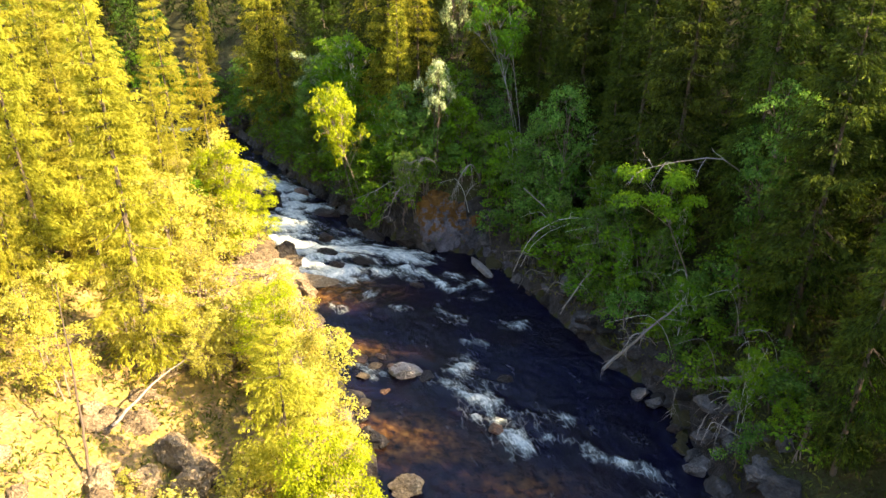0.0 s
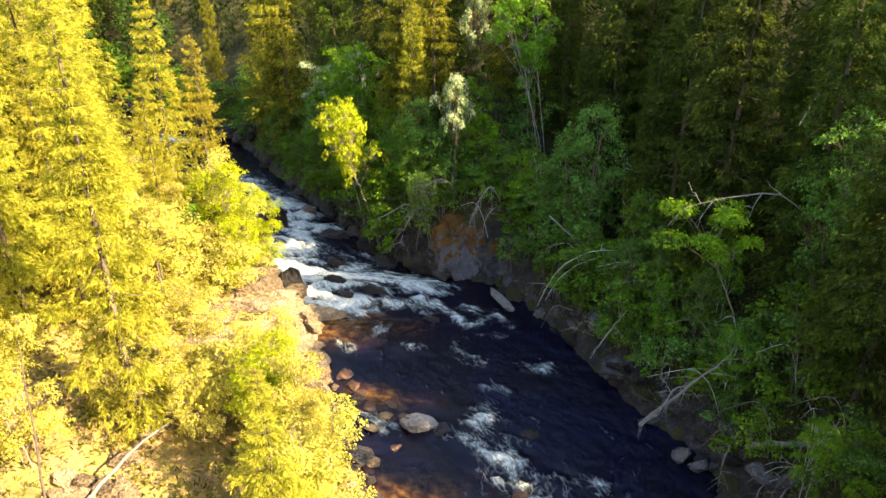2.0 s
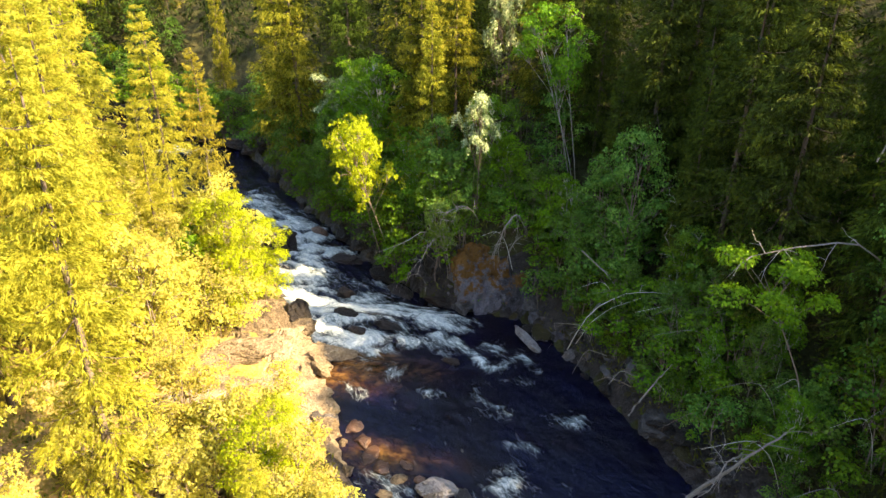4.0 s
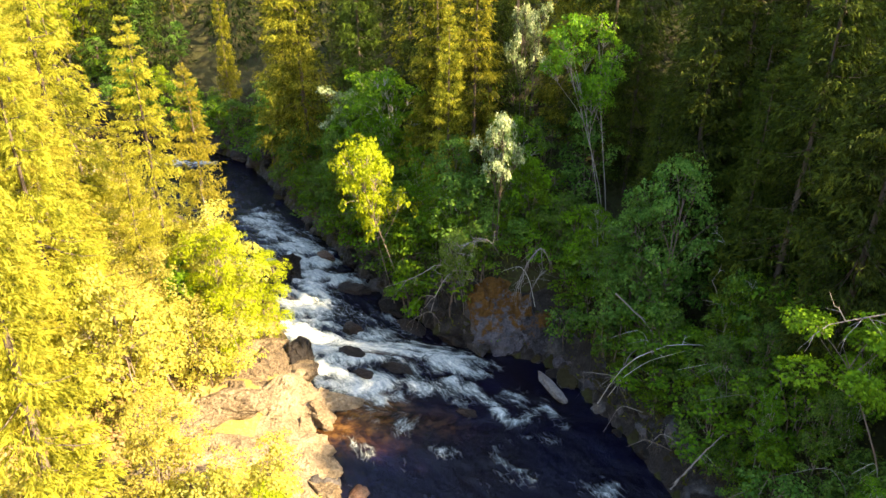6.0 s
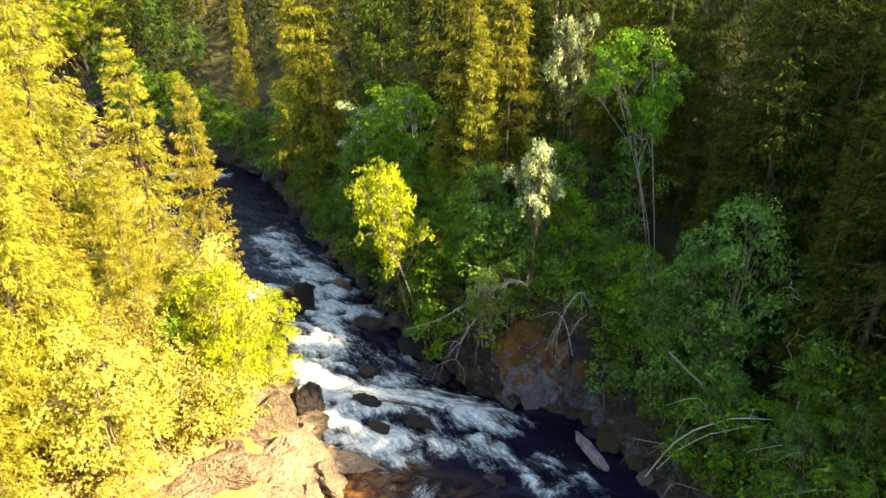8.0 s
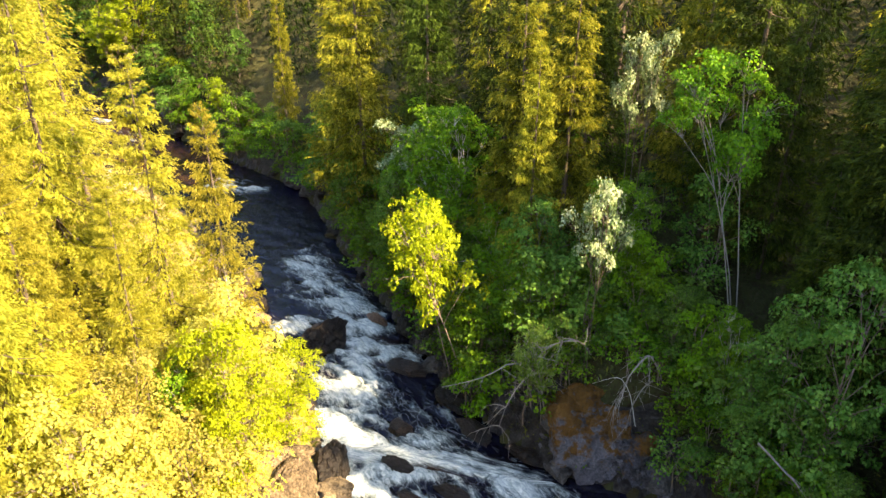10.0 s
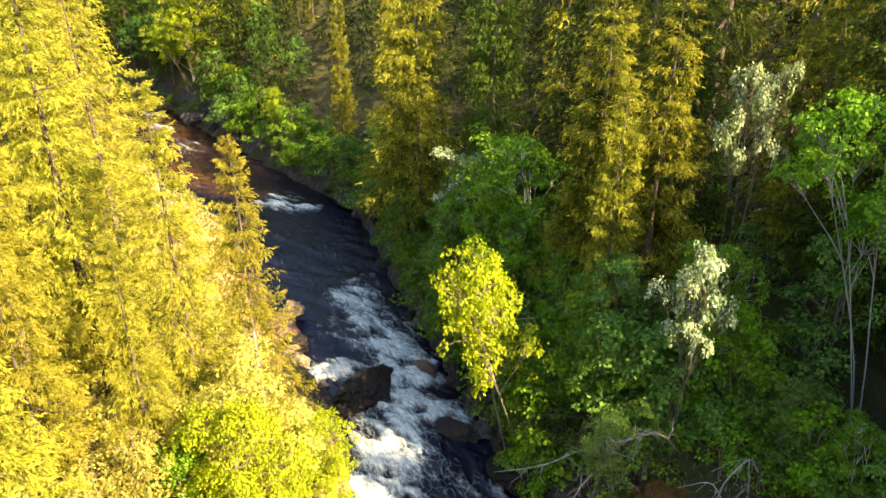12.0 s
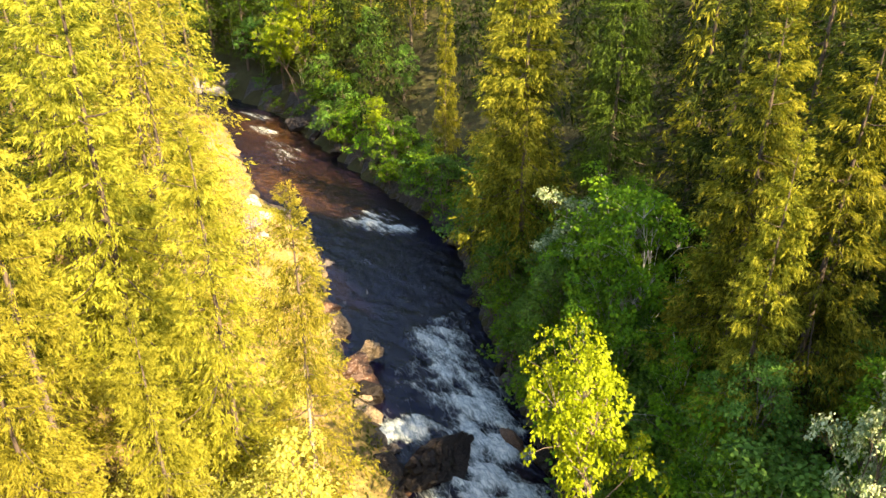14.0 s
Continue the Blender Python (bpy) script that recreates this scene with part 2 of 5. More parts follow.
    rip = noise_tex(nt, stretched(1.0, 1.5), 2.0, 5.0, 0.62, 1.0)
    fine = noise_tex(nt, stretched(1.2, 1.8), 9.0, 3.0, 0.6, 0.5)
    hgt = math_node(nt, "ADD", rip, math_node(nt, "MULTIPLY", fine, 0.20))
    hgt = math_node(nt, "ADD", hgt, math_node(nt, "MULTIPLY", foam, 0.22))
    b = node(nt, "ShaderNodeBump", Strength=0.5, Distance=0.12)
    nt.links.new(hgt, b.inputs["Height"])
    nt.links.new(b.outputs[0], p.inputs["Normal"])
    nt.links.new(p.outputs[0], out.inputs["Surface"])
    return mat


WATER = water_material()

# ---- plan: the river's two edges and the lie of the land ----
LEFT = np.array([(-80, 4.0), (-30, 1.0), (0, -0.5), (12, -1.2), (21, -2.6), (24, -3.8), (27, -4.9), (30, -6.2), (32, -7.2), (34, -7.8), (35, -6.6), (36.4, -8.2),
                 (39, -9.9), (43, -11.8), (45, -13.2), (47, -15.0), (49, -17.2), (52, -20.3), (55, -22.8), (59, -25.8), (62, -28.5), (66, -36),
                 (73, -43.5), (79, -50), (82, -55), (84.5, -64), (86, -78), (88, -130)])
RIGHT = np.array([(-80, 20.0), (-30, 15.0), (0, 13.0), (12, 11.8), (18, 10.6), (22, 10.0), (25, 9.7), (28, 7.7), (31, 6.3), (34, 5.1), (37, 3.5), (39.2, 2.0), (40, -1.3),
                  (41.3, -3.2), (45.3, -6.4), (48, -8.5), (50.5, -10.3), (54, -12.8), (56, -14.2), (62, -17.8), (66, -20.6), (69, -25.2),
                  (73.4, -31.7), (79.4, -40), (85, -47.5), (89, -57), (92, -72), (96, -130)])


def left_edge(y):
    return np.interp(y, LEFT[:, 0], LEFT[:, 1])


def right_edge(y):
    return np.interp(y, RIGHT[:, 0], RIGHT[:, 1])


def far_from(x, y, edge):
    """Distance to an edge line."""
    p, best = np.stack([x, y], -1), np.full(np.shape(x), 1e9)
    pts = edge[:, ::-1]
    for a, b in zip(pts[:-1], pts[1:]):
        ab = b - a
        k = np.clip(((p - a) @ ab) / (ab @ ab), 0, 1)
        best = np.minimum(best, np.hypot(*np.moveaxis(p - a - k[..., None] * ab, -1, 0)))
    return best


def waves(x, y, scale, seed=0):
    """Soft irregular relief, from a few crossed waves, about -1 to 1."""
    rng = np.random.default_rng(seed)
    total = 0
    for k in range(7):
        a, ph, s = rng.uniform(0, 6.28), rng.uniform(0, 6.28), scale * rng.uniform(0.6, 1.9)
        total = total + np.sin((x * np.cos(a) + y * np.sin(a)) / s * 6.28 + ph + 1.3 * np.sin(y / s * 2.1 + k))
    return total / 3.5


def cloud(x, y, seed=0, octaves=4, gain=0.5):
    """Gradient noise with octaves over arrays of places, about -1 to 1."""
    total, amp = 0.0, 1.0
    for o in range(octaves):
        xi, yi = np.floor(x).astype(np.int64), np.floor(y).astype(np.int64)
        fx, fy = x - xi, y - yi
        u, v = fx * fx * (3 - 2 * fx), fy * fy * (3 - 2 * fy)

        def corner(i, j):
            h = ((xi + i) * 374761393 + (yi + j) * 668265263 + (seed * 31 + o) * 974711) & 0x7FFFFFFF
            h = ((h ^ (h >> 13)) * 1274126177) & 0x7FFFFFFF
            a = ((h ^ (h >> 16)) & 1023) / 1023 * 2 * np.pi
            return np.cos(a) * (fx - i) + np.sin(a) * (fy - j)

        low = corner(0, 0) * (1 - u) + corner(1, 0) * u
        high = corner(0, 1) * (1 - u) + corner(1, 1) * u
        total = total + amp * 1.4 * (low * (1 - v) + high * v)
        x, y, amp = x * 2.03 + 17.1, y * 2.03 + 9.3, amp * gain
    return total


def land(x, y):
    """Height of the ground, and the distance outside the river (negative inside)."""
    x, y = np.asarray(x, float), np.asarray(y, float)
    dl, dr = far_from(x, y, LEFT), far_from(x, y, RIGHT)
    on_left, on_right = x < left_edge(y), x > right_edge(y)
    hl = 0.7 * np.clip(dl / 1.2, 0, 1) + 0.27 * np.minimum(dl, 14) + 0.42 * np.clip(dl - 14, 0, 60) + 0.1 * np.clip(dl - 74, 0, 400)
    hr = 0.8 * np.clip(dr / 0.8, 0, 1) + 0.62 * np.minimum(dr, 9) + 0.56 * np.clip(dr - 9, 0, 60) + 0.1 * np.clip(dr - 69, 0, 400)
    hr = hr + 2.6 * np.clip(dr / 1.6, 0, 1) * np.exp(-(((x - 1.5) / 6.5) ** 2 + ((y - 42.5) / 5.0) ** 2))
    inside = -0.7 * np.clip(np.minimum(dl, dr) / 1.5, 0, 1) - 0.05
    h = np.where(on_left, hl, np.where(on_right, hr, inside))
    d = np.where(on_left, dl, np.where(on_right, dr, -np.minimum(dl, dr)))
    rough = np.clip(d / 3, 0, 1)
    return h + rough * (0.55 * cloud(x / 6, y / 6, 3) + 0.30 * cloud(x / 1.6, y / 1.6, 4)) + np.clip(1 - np.abs(d - 0.7) / 1.3, 0, 1) * 0.38 * cloud(x / 1.1, y / 1.1, 9), d


def ground_at(x, y):
    return float(land(x, y)[0])


# ---- mesh helpers ----
def mesh_from(name, verts, faces, mats, smooth=False, index=None):
    """A mesh from arrays of places and of faces with one number of corners each."""
    me = bpy.data.meshes.new(name)
    verts, faces = np.asarray(verts, np.float32), np.asarray(faces, np.int32)
    n = faces.shape[1]
    me.vertices.add(len(verts))
    me.vertices.foreach_set("co", verts.ravel())
    me.loops.add(faces.size)
    me.loops.foreach_set("vertex_index", faces.ravel())
    me.polygons.add(len(faces))
    me.polygons.foreach_set("loop_start", np.arange(0, faces.size, n, dtype=np.int32))
    if index is not None:
        me.polygons.foreach_set("material_index", np.asarray(index, np.int32))
    me.polygons.foreach_set("use_smooth", np.full(len(faces), smooth))
    for m in mats:
        me.materials.append(m)
    me.update(calc_edges=True)
    me.validate()
    return me


def sheet(nx, ny):
    i = np.arange((nx - 1) * (ny - 1))
    a = i // (nx - 1) * nx + i % (nx - 1)
    return np.stack([a, a + 1, a + nx + 1, a + nx], 1)


def tube(points, radii, sides=6):
    """Places and four-cornered faces of a tapered tube along points."""
    pts, radii = np.asarray(points, float), np.asarray(radii, float)
    way = np.gradient(pts, axis=0)
    way /= np.linalg.norm(way, axis=1, keepdims=True) + 1e-9
    ref = np.where(np.abs(way[:, 2:3]) > 0.9, [[1.0, 0, 0]], [[0, 0, 1.0]])
    u = np.cross(way, ref)
    u /= np.linalg.norm(u, axis=1, keepdims=True) + 1e-9
    v = np.cross(way, u)
    a = np.linspace(0, 2 * np.pi, sides, endpoint=False)
    ring = pts[:, None] + radii[:, None, None] * (np.cos(a)[None, :, None] * u[:, None] + np.sin(a)[None, :, None] * v[:, None])
    k, j = np.meshgrid(np.arange(len(pts) - 1), np.arange(sides), indexing="ij")
    k, j = k.ravel(), j.ravel()
    f = np.stack([k * sides + j, k * sides + (j + 1) % sides, (k + 1) * sides + (j + 1) % sides, (k + 1) * sides + j], 1)
    return ring.reshape(-1, 3), f


def join(pieces):
    verts, faces, n = [], [], 0
    for v, f in pieces:
        verts.append(v)
        faces.append(f + n)
        n += len(v)
    return np.concatenate(verts), np.concatenate(faces)


def part(name, me, parent, label=""):
    ob = new(name, me)
    ob.parent = parent
    return tagged(ob, label)


def thing(name, label, category, m=None, group="", kind=""):
    ob = tagged(new(name), label, category, group, kind)
    if m is not None:
        ob.matrix_basis = m
    return ob


def leaf_quads(base, way, side, length, width, bend):
    """Folded diamond leaves: base, two shoulders and a drooping tip. All arguments are arrays over the leaves."""
    mid = base + way * (length * 0.45)[:, None]
    tip = base + way * length[:, None] + np.array([0, 0, -1.0]) * bend[:, None]
    v = np.stack([base, mid + side * (width / 2)[:, None], tip, mid - side * (width / 2)[:, None]], 1).reshape(-1, 3)
    return v, np.arange(len(base) * 4).reshape(-1, 4)


def spray_tris(base, way, side, length, width, bend):
    """Pointed sprays of needles, one slim folded blade each."""
    tip = base + way * length[:, None] + np.array([0, 0, -1.0]) * bend[:, None]
    v = np.stack([base + side * (width / 2)[:, None], tip, base - side * (width / 2)[:, None] + way * (length * 0.3)[:, None]], 1).reshape(-1, 3)
    return v, np.arange(len(base) * 3).reshape(-1, 3)


def unit(a):
    return a / (np.linalg.norm(a, axis=-1, keepdims=True) + 1e-9)


# ---- trees ----
def spruce_data(seed, h, r, branches, fingers, blades, size=1.0, bare=0.10, ragged=0.2):
    """Trunk and crown of a spruce: drooping boughs that end in fingers, each finger hung with short sprays of needles."""
    rng = np.random.default_rng(seed)
    f = bare + (0.995 - bare) * rng.random(branches) ** 0.85
    f = np.round(f * 30) / 30 * 0.62 + f * 0.38
    az = rng.uniform(0, 2 * np.pi, branches)
    lean = waves(np.cos(az) * 3, f * 9, 4.0, seed) * 0.22
    reach = r * np.minimum((1.02 - f) ** 0.72, 0.25 + 1.9 * (f - bare + 0.12)) * (1 + lean + rng.uniform(-ragged, ragged, branches))
    reach = np.maximum(reach, 0.14)
    rise = np.interp(f, [0, 0.5, 0.85, 1.0], [-0.34, -0.16, 0.32, 1.1]) + rng.normal(0, 0.08, branches)
    out = np.stack([np.cos(az), np.sin(az), 0 * az], 1)
    root = np.stack([0 * f, 0 * f, f * h], 1)
    sag = np.interp(f, [0, 0.6, 1], [0.42, 0.30, 0.0])

    def along(u, b):
        return root[b] + out[b] * (reach[b] * u)[:, None] + np.array([0, 0, 1.0]) * (reach[b] * (rise[b] * u - sag[b] * u * (1.15 - u) * 1.6))[:, None]

    b = np.repeat(np.arange(branches), np.maximum((fingers * (0.30 + reach / r)).astype(int), 3))
    u = 0.10 + 0.92 * rng.random(len(b)) ** 0.8
    tang = np.stack([-out[b, 1], out[b, 0], 0 * u], 1)
    sgn = np.sign(rng.random(len(b)) - 0.5)
    spread = (1.08 - u) * 0.34 * reach[b] * rng.random(len(b))
    foot = along(u, b) + tang * (sgn * spread)[:, None]
    hang = np.where(rng.random(len(b)) < 0.55, rng.uniform(0.6, 1.7, len(b)), rng.uniform(-0.1, 0.5, len(b)))
    way = out[b] * rng.uniform(0.3, 0.9, len(b))[:, None] + tang * (sgn * rng.uniform(0.1, 0.9, len(b)))[:, None]
    way[:, 2] -= hang * np.interp(f[b], [0, 0.8, 1], [1, 0.75, -0.3])
    way = unit(way)
    reach_f = size * rng.uniform(0.30, 0.72, len(b)) * np.interp(f[b], [0, 0.85, 1], [1, 0.8, 0.5])
    k = np.repeat(np.arange(len(b)), blades)
    w = rng.random(len(k))
    base = foot[k] + way[k] * (reach_f[k] * w)[:, None] + rng.normal(0, 0.03 * size, (len(k), 3))
    aim = unit(way[k] + rng.normal(0, 0.34, (len(k), 3)))
    side = unit(np.cross(aim, rng.normal(size=aim.shape)))
    length = size * rng.uniform(0.11, 0.25, len(k)) * np.interp(f[b][k], [0, 0.85, 1], [1, 0.85, 0.6])
    v, q = spray_tris(base, aim, side, length, length * rng.uniform(0.20, 0.34, len(k)), length * rng.uniform(0, 0.3, len(k)))
    tip = np.clip(0.62 * u[k] ** 1.5 + 0.46 * w, 0, 1)
    zs = np.linspace(0, 12, 13) / 12
    trunk = tube(np.stack([0.10 * np.sin(zs * 2.1 + seed), 0.10 * np.cos(zs * 1.7 + seed) - 0.1, zs * h * 0.985 - 0.4], 1), (h * 0.0085) * (1 - zs) ** 0.8 + 0.012, 7)
    limbs = []
    for j in range(0, branches, max(1, branches // 40)):
        uu = np.linspace(0.0, 0.92, 4)
        limbs.append(tube(along(uu, np.full(4, j)), np.linspace(0.030, 0.006, 4) * (0.4 + reach[j] / r), 3))
    return trunk, join(limbs), (v, q), tip


def leafy_data(seed, h, r, lobe_count, sprays, leaves, leaf=0.15, trunk_part=0.35, stems=1, lean=(0.0, 0.0), girth=1.0, big=1.0, flat=0.62, disc=0.26, low=0.10):
    """Stems and crown of a broadleaved tree: stems fork into limbs, each limb spreads into twigs, and each twig's end holds a flat spray of leaves."""
    rng = np.random.default_rng(seed)
    lean = np.array([*lean, 0.0])
    trunks, pieces, tops = [], [], []
    zs = np.linspace(0, 1, 8)
    for s in range(stems):
        off = rng.normal(0, 0.22 * (stems > 1), 2)
        drift = rng.normal(0, 0.10 * r * (1 + 1.2 * (stems > 1)), 2)
        line = np.stack([off[0] + drift[0] * zs ** 1.5 + 0.06 * np.sin(zs * 7 + s), off[1] + drift[1] * zs ** 1.5 + 0.06 * np.cos(zs * 6 + s), zs * h * rng.uniform(0.85, 0.93) - 0.3 * (1 - zs)], 1) + lean * (zs ** 1.4)[:, None]
        trunks.append(tube(line, girth * (0.0062 * h / stems ** 0.4 + 0.008) * (1 - zs) ** 0.7 + 0.010, 5))
        tops.append(line)
    pos, ways, ups, tips = [], [], [], []
    for c in range(lobe_count):
        line = tops[c % stems]
        a = 2.4 * c + rng.uniform(-0.5, 0.5)
        up = low + (0.93 - low) * (c + rng.uniform(0, 1)) / lobe_count if c else 0.95
        wide = r * np.sin(np.pi * (0.15 + 0.72 * up)) * rng.uniform(0.25, 0.85)
        k = trunk_part + (1 - trunk_part) * up
        mid = np.array([np.interp(k, zs, line[:, i]) for i in (0, 1)] + [k * h]) + (wide * np.cos(a), wide * np.sin(a), 0)
        k0 = np.clip(k - 0.05 - 0.13 * wide / r, min(trunk_part * 0.95, 0.8), 0.92)
        start = np.array([np.interp(k0, zs, line[:, i]) for i in range(3)])
        t = np.linspace(0, 1, 5)[:, None]
        bow = start + (mid - start) * t + np.array([0, 0, 0.16 * r]) * (t * (1 - t)) + rng.normal(0, 0.03, (5, 3)) * t
        pieces.append(tube(bow, np.linspace(0.026, 0.008, 5) * (h / 8) ** 0.5 * girth ** 0.5, 4))
        size = big * r * rng.uniform(0.26, 0.50)
        for j in range(int(sprays * rng.uniform(0.7, 1.3))):
            d = unit(rng.normal(size=3))
            d[2] = abs(d[2]) if rng.random() < 0.72 else d[2]
            end = mid + d * (size, size, size * flat) * rng.uniform(0.55, 1.12)
            if j % 2 == 0:
                pieces.append(tube(np.stack([bow[3], (bow[3] + end) / 2 + (0, 0, 0.10 * size), end]), np.array([0.012, 0.008, 0.004]) * (h / 8) ** 0.5, 3))
            n = int(leaves * rng.uniform(0.6, 1.4))
            lie = unit(d * (0.55, 0.55, 0.3) + (0, 0, 0.8) + rng.normal(0, 0.15, 3))
            e1 = unit(np.cross(lie, (0.3, 1.0, 0.2)))
            e2 = np.cross(lie, e1)
            ang, rad = rng.uniform(0, 2 * np.pi, n), disc * rng.uniform(0.7, 1.3) * np.sqrt(rng.random(n))
            away = e1 * np.cos(ang)[:, None] + e2 * np.sin(ang)[:, None]
            pos.append(end + away * rad[:, None] + lie * rng.normal(0, 0.05, n)[:, None] - np.array([0, 0, 0.35]) * (rad ** 2)[:, None])
            ways.append(away + rng.normal(0, 0.45, (n, 3)) + (0, 0, -0.18))
            ups.append(lie + rng.normal(0, 0.42, (n, 3)))
            # value rises as a spray faces upward and towards its rim
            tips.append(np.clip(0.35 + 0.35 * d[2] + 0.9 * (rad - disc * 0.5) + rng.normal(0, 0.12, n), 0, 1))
    pos, way = np.concatenate(pos), unit(np.concatenate(ways))
    side = unit(np.cross(way, np.concatenate(ups)))
    length = leaf * rng.uniform(0.7, 1.35, len(pos))
    return join(trunks), join(pieces), leaf_quads(pos, way, side, length, length * rng.uniform(0.62, 0.95, len(pos)), length * rng.uniform(0, 0.3, len(pos))), np.concatenate(tips)


def tree_kind(name, label, category, group, data, bark, leaves, crown_label=""):
    """One tree of a kind, with its trunk, branches and crown; it serves as the model for its copies."""
    wood, limbs, crown, tip = data
    ob = thing(name, label, category, None, group)
    part("trunk", mesh_from(name + "_wood", *join([wood, limbs]), [bark], True), ob)
    me = mesh_from(name + "_leaves", *crown, [leaves])
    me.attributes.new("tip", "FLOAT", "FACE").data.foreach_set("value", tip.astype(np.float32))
    part("crown", me, ob, crown_label)
    return ob


def placed(model, x, y, height, model_height, turn=0.0, wide=1.0, z=None, lean=(0, 0)):
    s = height / model_height
    base = ground_at(x, y) if z is None else z
    model.scale = (s * wide, s * wide, s)
    ob = copy_thing(model, pose(x, y, base - 0.1, lean[0], lean[1], turn))
    return ob


def drop_model(model):
    for o in (*model.children_recursive, model):
        bpy.data.objects.remove(o)


# ---- large structure: ground and water ----
def line_of(stops):
    out = []
    for (a, step), (b, _) in zip(stops[:-1], stops[1:]):
        out.append(np.arange(a, b - 1e-6, step))
    return np.concatenate([*out, [stops[-1][0]]])


gx = line_of([(-700, 50), (-150, 6), (-66, 1.5), (-36, 0.5), (22, 1.5), (46, 6), (130, 50), (680, 1)])
gy = line_of([(-600, 50), (-100, 6), (-28, 1.5), (8, 0.5), (72, 1.5), (120, 6), (200, 50), (800, 1)])
X, Y = np.meshgrid(gx, gy)
Z, D = land(X, Y)
rngg = np.random.default_rng(5)
Z = Z + np.where(D > 0.3, rngg.normal(0, 0.05, Z.shape), 0)
cells = sheet(len(gx), len(gy))
# everything right of midstream takes the shade-darkened soil
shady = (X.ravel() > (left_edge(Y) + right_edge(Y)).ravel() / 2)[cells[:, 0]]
near_water = (np.abs(D - 0.2) < 0.55 + 0.5 * cloud(X / 2.5, Y / 2.5, 6)).ravel()[cells[:, 0]]
ledge = ((X < left_edge(Y) + 0.3) & (Y > 27.8) & (Y < 37.8) & (D < 2.4 + 0.8 * cloud(X / 2, Y / 2, 7))).ravel()[cells[:, 0]]
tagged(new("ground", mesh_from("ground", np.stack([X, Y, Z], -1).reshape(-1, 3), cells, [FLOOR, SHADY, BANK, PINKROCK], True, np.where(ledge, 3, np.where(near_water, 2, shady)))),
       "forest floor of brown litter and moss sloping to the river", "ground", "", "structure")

# white water as chains of places along the current: half-width, strength, then the places
UPPER_RAPID = [
    (1.0, 0.82, (-16.4, 54.8), (-14.6, 52.4), (-12.8, 50.9), (-11.2, 49.2)), (1.1, 1.05, (-12.3, 49.6), (-11.0, 48.2), (-10.8, 46.6), (-10.9, 45.4)),
    (0.55, 0.42, (-16.4, 51.3), (-14.8, 50.4), (-13.4, 49.6)), (0.65, 1.25, (-15.5, 47.3), (-14.4, 48.2)), (0.6, 0.85, (-10.8, 47.3), (-9.4, 46.5), (-8.3, 46.3)),
    (0.4, 0.36, (-17.6, 55.3), (-16.4, 57.0)), (1.2, 1.12, (-10.9, 45.4), (-10.3, 43.8), (-10.1, 41.9)), (1.0, 0.34, (-8.9, 43.8), (-6.9, 42.6), (-5.0, 41.3)), (0.5, 0.32, (-14.0, 53.6), (-12.2, 52.6))]
FALLS = [
    (1.15, 1.25, (-10.0, 41.2), (-9.6, 40.0), (-8.1, 39.6), (-6.4, 39.8)), (0.65, 1.05, (-6.2, 39.9), (-4.5, 39.4), (-3.0, 39.0), (-1.2, 38.5)), (1.1, 1.2, (-9.1, 38.9), (-7.8, 38.0), (-6.9, 36.9), (-6.0, 36.5)),
    (0.40, 0.85, (-4.2, 37.9), (-3.5, 36.5)), (0.34, 0.72, (-2.3, 37.3), (-0.9, 36.4), (0.1, 35.0)), (0.36, 0.72, (0.3, 36.6), (1.1, 36.0)), (0.25, 0.55, (1.5, 35.2), (0.4, 34.7)),
    (0.25, 0.70, (1.7, 35.8), (2.6, 34.8)), (0.40, 0.60, (-4.2, 35.0), (-4.1, 34.1)), (0.28, 0.60, (-0.4, 33.2), (0.6, 32.0)), (0.25, 0.52, (-6.1, 33.1), (-5.3, 32.3)), (0.22, 0.50, (1.3, 33.7), (2.1, 33.6)), (0.5, 0.42, (-5.2, 37.6), (-1.6, 36.2))]
LOWER_RAPID = [
    (0.55, 0.60, (1.2, 27.8), (0.6, 26.7), (1.4, 25.6)), (0.65, 0.68, (1.5, 25.4), (1.6, 24.2), (2.5, 23.5), (3.1, 22.2)), (0.26, 0.55, (3.1, 22.2), (4.5, 22.5), (6.5, 21.2), (8.4, 20.2)),
    (0.5, 0.62, (-4.2, 27.6), (-3.2, 26.8)), (0.25, 0.50, (-0.8, 26.5), (0.2, 26.3)), (0.25, 0.42, (0.0, 31.7), (1.0, 31.2)), (0.25, 0.36, (-2.6, 32.8), (-1.8, 32.4)), (0.25, 0.36, (1.2, 29.4), (2.0, 29.2)),
    (0.45, 0.50, (4.6, 18.8), (6.0, 18.2)), (0.40, 0.45, (7.8, 19.2), (8.8, 18.4)), (0.22, 0.42, (3.0, 31.0), (4.2, 30.9)), (0.3, 0.45, (3.8, 24.2), (5.6, 23.4))]
FAR_RAPID = [
    (0.55, 0.85, (-27.8, 65.6), (-25.4, 65.2), (-23.6, 65.6)), (0.5, 0.62, (-27.4, 67.0), (-25.6, 66.6)), (1.2, 0.30, (-42.0, 77.0), (-39.0, 74.5)), (0.6, 0.62, (-51.5, 84.6), (-49.0, 83.4)), (0.6, 0.60, (-47.5, 80.4), (-45.0, 79.6))]
